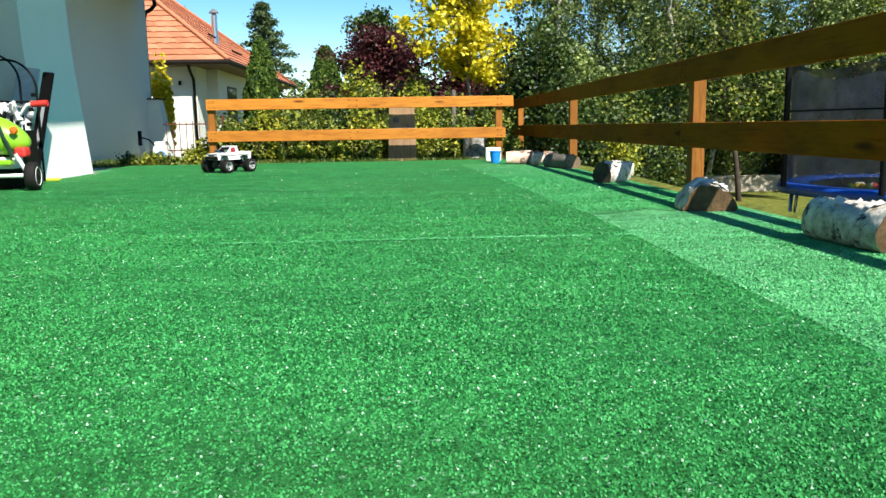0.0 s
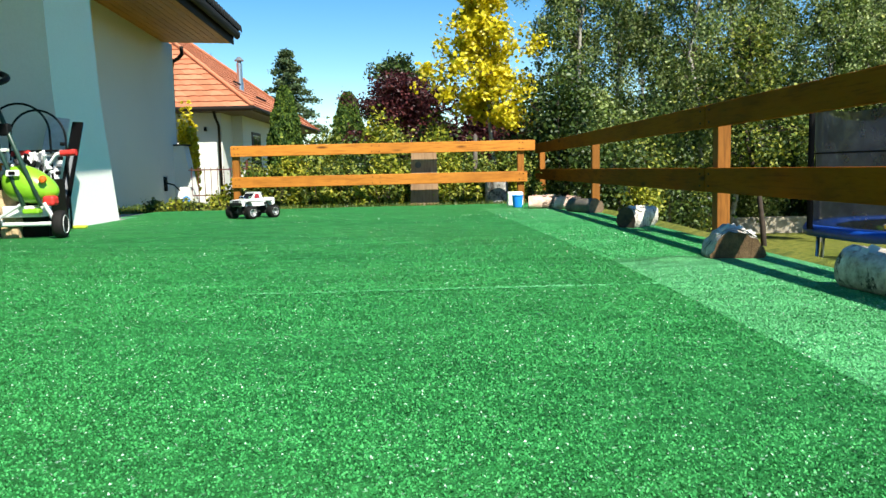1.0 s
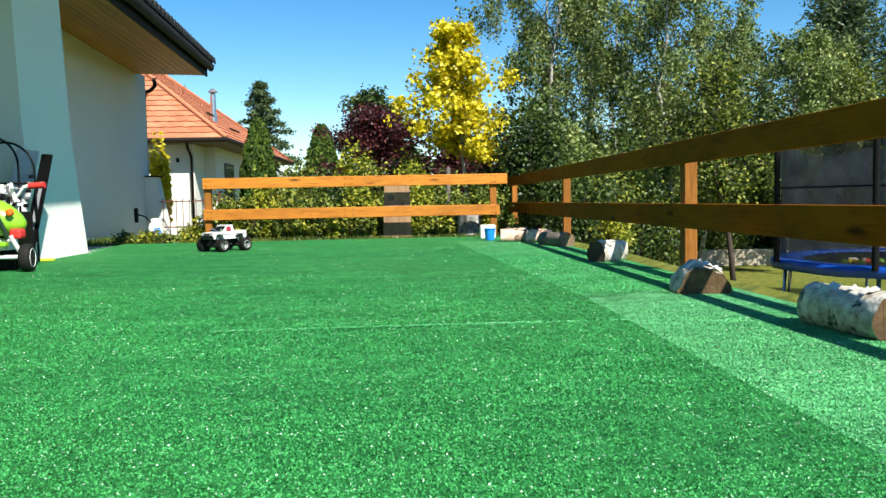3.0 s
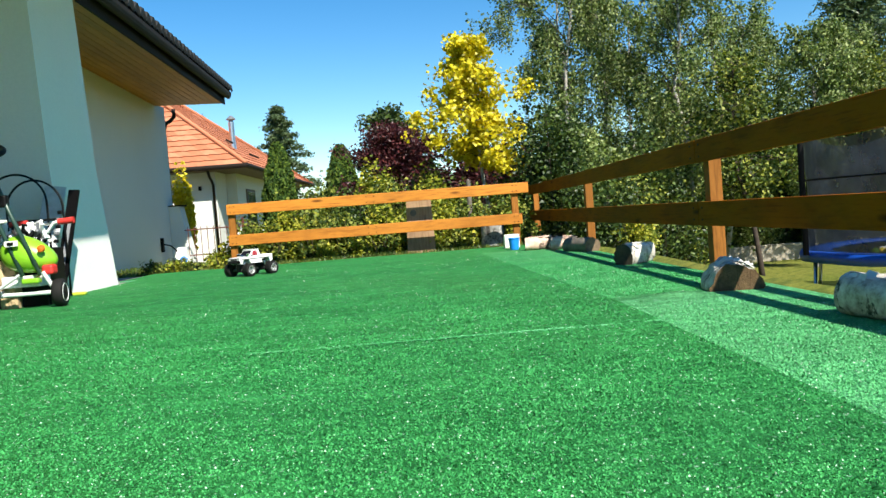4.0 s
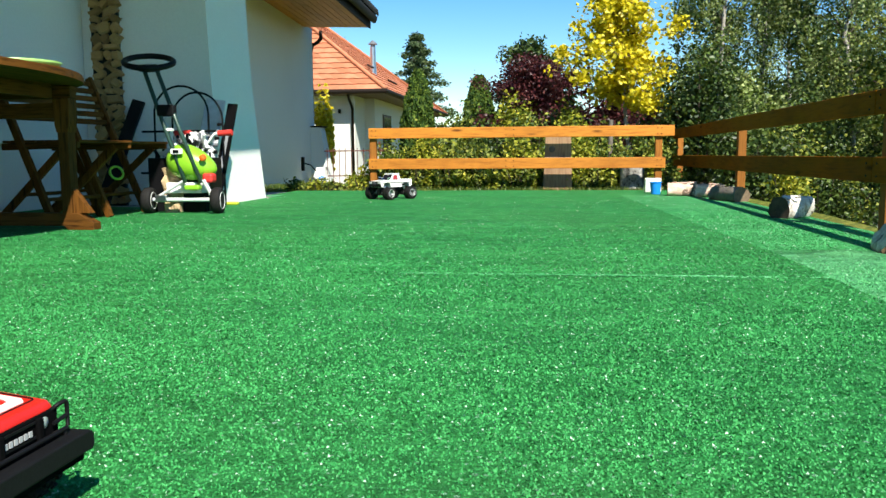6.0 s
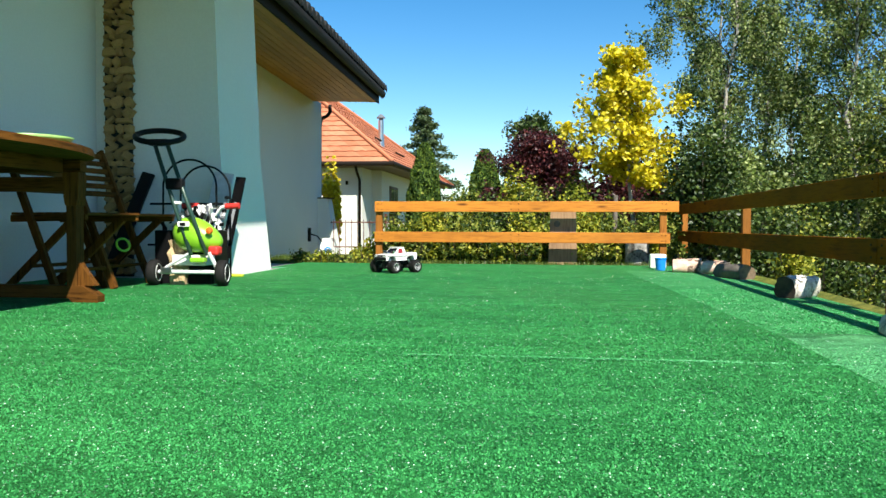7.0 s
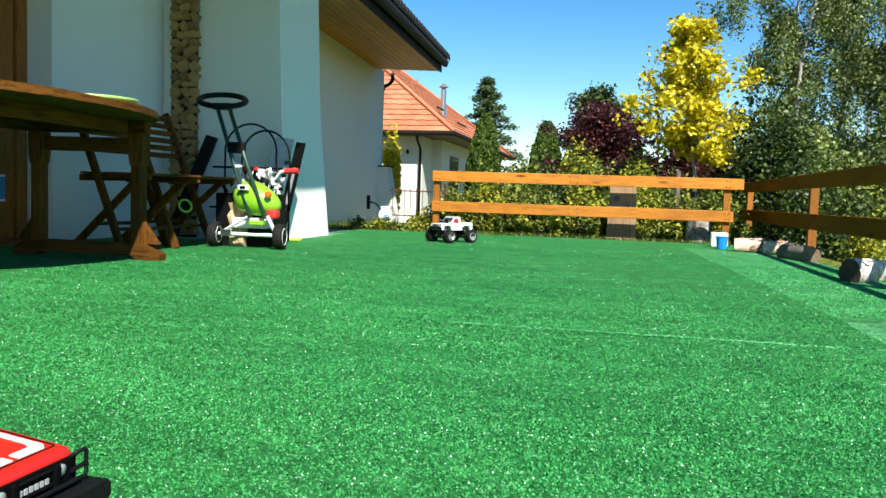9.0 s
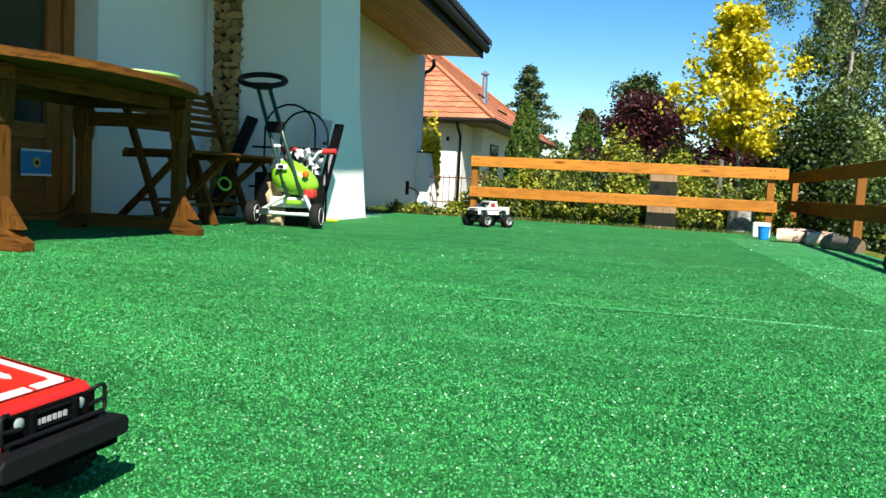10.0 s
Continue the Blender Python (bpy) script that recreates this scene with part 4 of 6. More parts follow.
# ---- model trucks ----
def knobby(parent, c, R, w, side):
    t = part("tyre", lathe([(R * 0.55, -w * 0.46), (R * 0.80, -w * 0.5), (R * 0.93, -w * 0.42), (R * 0.95, 0), (R * 0.93, w * 0.42), (R * 0.80, w * 0.5), (R * 0.55, w * 0.46)], 30, None, Matrix.Translation(c) @ Matrix.Rotation(math.pi / 2, 4, "X")), RUBBER, parent, "knobbly black rubber tyre", True)
    bm = bmesh.new()
    for k in range(22):
        a = k * math.tau / 22
        for j, y in enumerate((-0.36, -0.12, 0.12, 0.36)):
            aa = a + (j % 2) * math.tau / 44
            m = Matrix.Translation(c) @ Matrix.Rotation(aa, 4, "Y") @ Matrix.Translation((R * 0.95, y * w, 0))
            box(-R * 0.04, R * 0.055, -w * 0.07, w * 0.07, -R * 0.055, R * 0.055, 0, bm, m)
    part("tread", bm, RUBBER, t)
    m = Matrix.Translation(Vector(c) + Vector((0, side * w * 0.30, 0))) @ Matrix.Rotation(-side * math.pi / 2, 4, "X")
    part("rim", lathe([(R * 0.60, 0.012), (R * 0.57, 0.014), (R * 0.50, 0.0), (R * 0.46, -0.004), (R * 0.2, 0.0), (R * 0.16, 0.008), (0.0, 0.010)], 24, None, m), SILVER, t, "silver wheel rim", True)
    bm = bmesh.new()
    for k in range(6):
        mm = m @ Matrix.Rotation(k * math.tau / 6, 4, "Z")
        box(R * 0.14, R * 0.52, -R * 0.07, R * 0.07, 0.002, 0.009, 0.001, bm, mm)
    part("spoke_ring", bm, SILVER, t)
    return t


def body_shell(parent, L, w, z0, belt, top, material, cab0, cab1, bed, name="body"):
    """A pickup's side outline pushed across, with wheel arches, narrowing to the roof."""
    f, r = L / 2, -L / 2
    ax, rr = L * 0.30, L * 0.125
    arch = lambda cx: [(cx + rr * math.cos(a), z0 + rr * 0.95 * math.sin(a)) for a in np.linspace(0, math.pi, 9)]
    outline = [(f, z0 + 0.008), (f, belt - 0.012), (f - 0.012, belt - 0.004), (cab1 + 0.055, belt), (cab0, belt), (r, belt), (r, z0 + 0.012)]
    outline += [(x, z) for x, z in arch(-ax)[::-1]] + [(x, z) for x, z in arch(ax)[::-1]]
    bm = prism(outline, -w / 2, w / 2)
    b = part(name, bm, material, parent)
    return b


def pickup_white():
    yaw = math.degrees(math.atan2(-0.79, -0.62))
    t = thing("model_truck", pose(-1.30, 5.73, 0, 0, 0, yaw), "white radio-controlled monster pickup on big chrome wheels", "model truck")
    t.scale = (0.92, 0.92, 0.92)
    R, wb, tr = 0.058, 0.255, 0.122
    for x in (-wb / 2, wb / 2):
        for s in (-1, 1):
            knobby(t, (x, s * tr, R), R, 0.075, s)
        part("axle", rod((x, -tr, R), (x, tr, R), 0.010), METAL, t)
        part("gearbox", box(x - 0.025, x + 0.025, -0.028, 0.028, R - 0.02, R + 0.025, 0.006), BLACK, t)
        for s in (-1, 1):
            part("shock", rod((x, s * 0.055, R + 0.005), (x * 0.85, s * 0.045, 0.13), 0.008), METAL, t)
    part("chassis", box(-0.15, 0.15, -0.03, 0.03, 0.07, 0.115, 0.006), BLACK, t)
    part("motor", rod((-0.02, -0.035, 0.085), (0.05, -0.035, 0.085), 0.018), METAL, t)
    w = 0.158
    body = body_shell(t, 0.375, w, 0.112, 0.172, 0.232, WHITE, -0.045, 0.055, 0)
    # cab
    cab = part("cab", leaning([(0.075, -w / 2 + 0.004), (0.075, w / 2 - 0.004), (-0.055, w / 2 - 0.004), (-0.055, -w / 2 + 0.004)], [(0.022, -w / 2 + 0.020), (0.022, w / 2 - 0.020), (-0.047, w / 2 - 0.020), (-0.047, -w / 2 + 0.020)], 0.172, 0.226), WHITE, t)
    part("roof", box(-0.052, 0.026, -w / 2 + 0.016, w / 2 - 0.016, 0.226, 0.234, 0.004), WHITE, cab)
    dark = plain("tinted_screen", (0.010, 0.010, 0.016), 0.35, grain=30, vary=0.1, bump=0, spec=0.12)
    part("windscreen", leaning([(0.0735, -0.062), (0.0735, 0.062), (0.070, 0.062), (0.070, -0.062)], [(0.0285, -0.052), (0.0285, 0.052), (0.024, 0.052), (0.024, -0.052)], 0.178, 0.222), dark, cab)
    for s in (-1, 1):
        part("side_window", leaning([(0.045, s * 0.0715), (0.045, s * 0.0765), (-0.020, s * 0.0765), (-0.020, s * 0.0715)][:: s], [(0.018, s * 0.060), (0.018, s * 0.0645), (-0.020, s * 0.0645), (-0.020, s * 0.060)][:: s], 0.180, 0.220), DULL_RED, cab, "red seat showing through the side window")
        part("mirror", box(0.05, 0.062, s * 0.084 - 0.008, s * 0.084 + 0.008, 0.182, 0.196, 0.003), WHITE, t)
        part("exhaust", rod((0.078, s * 0.058, 0.172), (0.074, s * 0.062, 0.202), 0.005), CHROME, t)
        part("exhaust", rod((0.090, s * 0.058, 0.172), (0.086, s * 0.062, 0.200), 0.005), CHROME, t)
        part("headlight", box(0.186, 0.194, s * 0.058 - 0.013, s * 0.058 + 0.013, 0.145, 0.161, 0.002), glass("lamp_glass", (0.5, 0.52, 0.52)), t)
        part("indicator", box(0.189, 0.195, s * 0.058 - 0.012, s * 0.058 + 0.012, 0.128, 0.134, 0.001), RED, t)
        part("side_bar", box(-0.16, 0.17, s * 0.0795 - 0.002, s * 0.0795 + 0.002, 0.150, 0.155), BLACK, body)
        part("decal", box(-0.10, -0.06, s * 0.080 - 0.001, s * 0.080 + 0.001, 0.126, 0.142), BLACK, body)
    part("grille", box(0.185, 0.190, -0.074, 0.074, 0.126, 0.166, 0.002), BLACK, t)
    for k in range(4):
        part("grille_bar", box(0.190, 0.1925, -0.04 + k * 0.024, -0.035 + k * 0.024, 0.143, 0.162), GREY, t)
    part("bumper", box(0.180, 0.198, -0.080, 0.080, 0.116, 0.138, 0.004), BLACK, t)
    part("engine_scoop", box(0.096, 0.128, -0.027, 0.027, 0.173, 0.190, 0.004), CHROME, t)
    for k in range(3):
        part("intake", rod((0.126, -0.017 + k * 0.017, 0.188), (0.134, -0.017 + k * 0.017, 0.190), 0.008), BLACK, t)
    part("bed_floor", box(-0.180, -0.06, -0.066, 0.066, 0.1725, 0.176), BLACK, t)
    for s in (-1, 1):
        part("bed_rail", box(-0.186, -0.058, s * 0.073 - 0.005, s * 0.073 + 0.005, 0.172, 0.182, 0.002), WHITE, t)
    part("tailgate", box(-0.190, -0.182, -0.075, 0.075, 0.135, 0.182, 0.002), WHITE, t)
    part("roll_bar", tube([(-0.075, -0.06, 0.174), (-0.075, -0.055, 0.215), (-0.075, 0.055, 0.215), (-0.075, 0.06, 0.174)], 0.005, 8), BLACK, t)


pickup_white()


def pickup_red():
    t = thing("model_truck", pose(-0.652, -0.260, 0, 0, 0, -1), "red radio-controlled pickup with white stripes and black bull bar", "model truck")
    R, w = 0.048, 0.120
    for x in (-0.17, 0.085):
        for s in (-1, 1):
            knobby(t, (x, s * 0.075, R), R, 0.045, s)
        part("axle", rod((x, -0.07, R), (x, 0.07, R), 0.008), METAL, t)
    part("chassis", box(-0.24, 0.12, -0.028, 0.028, 0.05, 0.088, 0.004), BLACK, t)
    f = 0.148
    body = part("body", prism([(f, 0.082), (f, 0.117), (f - 0.005, 0.124), (0.045, 0.137), (0.02, 0.141), (-0.28, 0.141), (-0.28, 0.085), (-0.21, 0.085), (-0.205, 0.10), (-0.17, 0.112), (-0.135, 0.10), (-0.13, 0.085), (0.045, 0.085), (0.05, 0.10), (0.085, 0.112), (0.12, 0.10), (0.125, 0.082)], -w / 2, w / 2, None, None, 0.0035), RED, t)
    cab = part("cab", leaning([(0.03, -0.053), (0.03, 0.053), (-0.10, 0.053), (-0.10, -0.053)], [(-0.015, -0.045), (-0.015, 0.045), (-0.09, 0.045), (-0.09, -0.045)], 0.1405, 0.192), RED, t)
    dark = glass("red_truck_glass", (0.012, 0.014, 0.016))
    part("windscreen", leaning([(0.031, -0.047), (0.031, 0.047), (0.026, 0.047), (0.026, -0.047)], [(-0.010, -0.040), (-0.010, 0.040), (-0.016, 0.040), (-0.016, -0.040)], 0.146, 0.188), dark, cab)
    for s in (-1, 1):
        part("side_window", leaning([(0.010, s * 0.050), (0.010, s * 0.0535), (-0.085, s * 0.0535), (-0.085, s * 0.050)][:: s], [(-0.014, s * 0.0435), (-0.014, s * 0.047), (-0.08, s * 0.047), (-0.08, s * 0.0435)][:: s], 0.147, 0.186), dark, cab)
    # hood stripes follow the slope of the hood
    def on_hood(x):
        return 0.124 + (f - 0.005 - x) * 0.1327 + 0.0008
    def stripe(pts, name="stripe"):
        bm = bmesh.new()
        vs = [bm.verts.new((x, y, on_hood(x))) for x, y in pts]
        us = [bm.verts.new((x, y, on_hood(x) - 0.0015)) for x, y in pts]
        bm.faces.new(vs)
        for i in range(len(pts)):
            j = (i + 1) % len(pts)
            bm.faces.new((vs[i], us[i], us[j], vs[j]))
        bmesh.ops.recalc_face_normals(bm, faces=bm.faces[:])
        part(name, bm, STRIPE, body, "white painted stripe")
    stripe([(0.030, 0.047), (0.030, 0.038), (0.108, 0.038), (0.118, 0.033), (0.118, 0.006), (0.130, 0.006), (0.130, 0.040), (0.123, 0.047)])
    stripe([(0.030, -0.047), (0.123, -0.047), (0.130, -0.040), (0.130, -0.002), (0.118, -0.002), (0.118, -0.033), (0.108, -0.038), (0.030, -0.038)])
    stripe([(0.030, 0.016), (0.030, 0.006), (0.085, 0.006), (0.092, 0.011), (0.085, 0.016)])
    part("hood_line", box(0.1325, 0.1340, -0.050, 0.050, 0.1246, 0.1262), BLACK, body)
    for s in (-1, 1):
        part("hood_line", beam((0.034, s * 0.0515, on_hood(0.034)), (0.132, s * 0.0515, on_hood(0.132)), 0.0012, 0.0012), BLACK, body)
    part("grille", box(f, f + 0.004, -0.0605, 0.0605, 0.074, 0.1165, 0.002), MATT_BLACK, t)
    for z in (0.0895, 0.096, 0.1105):
        part("grille_bar", box(f + 0.004, f + 0.006, -0.031, 0.029, z, z + 0.0022), BLACK, t)
    for k in range(6):
        part("badge_bar", box(f + 0.005, f + 0.0065, -0.0222 + k * 0.0070, -0.0180 + k * 0.0070, 0.1000, 0.1055), BADGE, t)
    for s in (-1, 1):
        part("headlight", lathe([(0.0, 0.0), (0.0058, 0.0), (0.0058, 0.0016), (0.0050, 0.0012), (0.0048, 0.0014), (0.003, 0.002), (0, 0.0022)], 18, None, Matrix.Translation((f + 0.004, s * 0.040 - 0.003, 0.107)) @ Matrix.Rotation(math.pi / 2, 4, "Y")), glass("headlight_glass", (0.30, 0.35, 0.34), 0.15), t, "round glass headlight", True)
        part("guard_hoop", tube([(f + 0.002, s * 0.052, 0.1145), (f + 0.007, s * 0.058, 0.1195), (f + 0.009, s * 0.066, 0.1205), (f + 0.009, s * 0.0685, 0.118), (f + 0.009, s * 0.0685, 0.095), (f + 0.009, s * 0.066, 0.0925), (f + 0.008, s * 0.046, 0.0925)], 0.0022, 8), BLACK, t, "black tubular guard", True)
        part("guard_bar", rod((f + 0.009, s * 0.046, 0.1035), (f + 0.009, s * 0.0685, 0.1055), 0.0022), BLACK, t)
        part("guard_upright", box(f + 0.004, f + 0.009, s * 0.028 - 0.004, s * 0.028 + 0.004, 0.074, 0.115, 0.0015), MATT_BLACK, t)
        part("guard_stay", rod((f + 0.009, s * 0.062, 0.0925), (f + 0.010, s * 0.062, 0.084), 0.0025), BLACK, t)
    part("guard_bar", rod((f + 0.010, -0.066, 0.0925), (f + 0.010, 0.066, 0.0925), 0.0024), BLACK, t)
    across = Matrix.Translation((f + 0.014, 0, 0)) @ Matrix.Rotation(math.pi / 2, 4, "Z")
    part("bumper", prism([(-0.086, 0.068), (-0.086, 0.081), (-0.080, 0.0865), (0.080, 0.0865), (0.086, 0.081), (0.086, 0.068), (0.082, 0.065), (-0.082, 0.065)], -0.013, 0.013, None, across, 0.002), BUMPER, t, "chunky black bumper beam")
    part("bumper_lip", prism([(-0.077, 0.055), (-0.077, 0.0645), (0.077, 0.0645), (0.077, 0.055)], -0.006, 0.012, None, across, 0.002), MATT_BLACK, t)
    part("bed_floor", box(-0.27, -0.105, -0.045, 0.045, 0.1412, 0.1432), BLACK, t)


BADGE = plain("badge_grey", (0.36, 0.37, 0.39), 0.5, grain=60)
BUMPER = plain("black_moulded_plastic", (0.007, 0.007, 0.008), 0.6, grain=120, spec=0.15)
STRIPE = plain("white_paint", (0.80, 0.78, 0.72), 0.4, grain=40, vary=0.05, bump=0)
pickup_red()


# ---- birch logs along the terrace edge ----
def log_at(m, R, L, label, bark=LOG_BARK, seed=0, flat=0.0, peel=5, end=None, rag=1.0):
    g = thing("birch_log", m, label, "log", "logs along the terrace edge")
    rng = random.Random(seed)
    rows, N = 9, 26
    v = []
    for j in range(rows):
        x = L * (j / (rows - 1) - 0.5)
        for k in range(N):
            a = k * math.tau / N
            r = R * (1 + rag * 0.13 * noise.noise((math.cos(a) * 1.4 + seed, math.sin(a) * 1.4, x * 5)) + rag * 0.07 * noise.noise((math.cos(a) * 5, math.sin(a) * 5 + seed, x * 14)))
            z = r * math.sin(a)
            v.append((x, r * math.cos(a), max(z, -R * (1 - flat))))
    f = [(j * N + k, j * N + (k + 1) % N, (j + 1) * N + (k + 1) % N, (j + 1) * N + k) for j in range(rows - 1) for k in range(N)]
    low = min(p[2] for p in v)
    v = [(x, y, z - low) for x, y, z in v]
    raw_mesh("bark", v, f, bark, g, True)
    for j, nm in ((0, "end"), (rows - 1, "end")):
        ring_v = [v[j * N + k] for k in range(N)]
        c = tuple(sum(p[i] for p in ring_v) / N for i in range(3))
        inner = [tuple(c[i] + (p[i] - c[i]) * 0.6 for i in range(3)) for p in ring_v]
        ff = [(k, (k + 1) % N, N + (k + 1) % N, N + k) for k in range(N)] + [tuple(range(N, 2 * N))]
        if j == 0:
            ff = [q[::-1] for q in ff]
        raw_mesh(nm, ring_v + inner, ff, end or END_GRAIN, g)
    # curls of bark peeling off the upper side
    for k in range(peel):
        x, a = rng.uniform(-0.42, 0.42) * L, rng.uniform(0.9, 2.3)
        w = rng.uniform(0.008, 0.032)
        cv = []
        for i in range(5):
            u = i / 4
            for e in (-1, 1):
                aa = a + (u - 0.5) * 0.45
                r = R * (1.03 + 0.16 * (u - 0.3) ** 2 * (1.5 + 0.6 * e))
                cv.append((x + e * w * (1 - 0.35 * u), r * math.cos(aa), r * math.sin(aa) - low))
        raw_mesh("bark_curl", cv, [(2 * i, 2 * i + 1, 2 * i + 3, 2 * i + 2) for i in range(4)], BARK_WHITE if bark is LOG_BARK else bark, g, True)
    return g


log_at(pose(1.370, 1.195, 0, 0, 0, 98), 0.068, 0.31, "thick white birch log with sawn brown end", LOG_BARK, 1, 0.25, 12, END_CRACKED)
log_at(pose(1.318, 2.20, 0, 0, 0, 82), 0.096, 0.20, "split half birch log with peeling bark", LOG_BARK, 2, 0.88, 18, END_CRACKED, 1.5)
log_at(pose(1.38, 3.80, 0, 0, 0, 40), 0.068, 0.23, "short birch log, its sawn end coloured dark for shade", LOG_BARK, 3, 0.2, 12, END_SHADED, 1.6)
log_at(pose(1.17, 6.22, 0, 0, 0, -6), 0.068, 0.24, "split pinkish birch log among the far logs", PINK_WOOD, 4, 0.3, 8, END_CRACKED, 1.8)
log_at(pose(1.36, 5.98, 0, 0, 0, -30), 0.066, 0.20, "split pinkish birch log among the far logs", PINK_WOOD, 5, 0.3, 8, END_CRACKED, 1.8)
log_at(pose(1.40, 5.48, 0, 0, 0, 112), 0.068, 0.34, "grey-brown weathered log at the terrace edge", BARK_GREY, 6, 0.4)


def blue_bucket():
    b = thing("blue_bucket", (0.985, 6.50, 0), "small blue plastic bucket beside the logs", "bucket")
    part("body", lathe([(0.040, 0), (0.041, 0.003), (0.042, 0.012), (0.050, 0.098), (0.051, 0.104), (0.055, 0.105), (0.055, 0.112), (0.047, 0.112), (0.037, 0.012), (0.0, 0.010)], 24), BLUE, b, "", True)
    w = thing("white_block", (1.03, 6.86, 0), "white painted wood block beside the bucket", "block")
    part("block", box(-0.10, 0.05, -0.05, 0.05, 0, 0.135, 0.012), STRIPE, w)
    s = thing("birch_stump", (0.925, 7.90, -0.12), "grey mottled birch stump beyond the fence", "stump")
    part("trunk", lathe([(0.15, 0), (0.135, 0.06), (0.13, 0.20), (0.125, 0.30), (0.128, 0.37), (0.115, 0.39), (0, 0.395)], 20), STUMP_BARK, s, "", True)


blue_bucket()


def plank():
    p = thing("plank_post", (0.12, 7.80, -0.3), "broad weathered grey-brown plank standing behind the fence", "plank")
    part("plank", prism([(-0.16, 0), (0.17, 0), (0.145, 0.86), (-0.125, 0.88)], -0.025, 0.025, None, None, 0.004), WEATHERED, p)
    part("knot", lathe([(0.0, 0), (0.035, 0), (0.03, 0.006), (0.0, 0.008)], 12, None, Matrix.Translation((-0.055, -0.026, 0.72)) @ Matrix.Rotation(math.pi / 2, 4, "X")), BARK_GREY, p)
    s = thing("tree_stake", (0.72, 8.4, -0.3), "grey wooden stake beside the young tree", "stake")
    part("pole", rod((0, 0, 0), (0.01, 0, 1.05), 0.028, 0.026), BARK_GREY, s)


plank()


def wall_tap():
    t = thing("wall_hook", (wall_x(12.55) + 0.03, 12.55, 0.11), "black wall bracket with a hose on the house wall", "bracket")
    part("plate", box(-0.03, 0.02, -0.03, 0.03, 0, 0.24, 0.006), BLACK, t)
    part("arm", tube([(0.02, 0, 0.13), (0.14, -0.03, 0.10), (0.24, -0.05, 0.0)], 0.012, 8), BLACK, t)
    # added white block stands in for the sunlit sloping foot of the corner buttress
    h = thing("watering_can", (-3.90, 12.72, -0.08), "white block for the buttress's sunlit foot, with a blue hose", "can")
    part("body", leaning([(-0.12, -0.10), (0.12, -0.10), (0.12, 0.10), (-0.12, 0.10)], [(-0.06, -0.06), (0.08, -0.06), (0.08, 0.06), (-0.06, 0.06)], 0, 0.25), WHITE, h)
    part("hose", ring((0.06, -0.14, 0.04), 0.05, 0.013, (0.1, -1, 0.3), 24, 8), BLUE, h, "", True)


wall_tap()


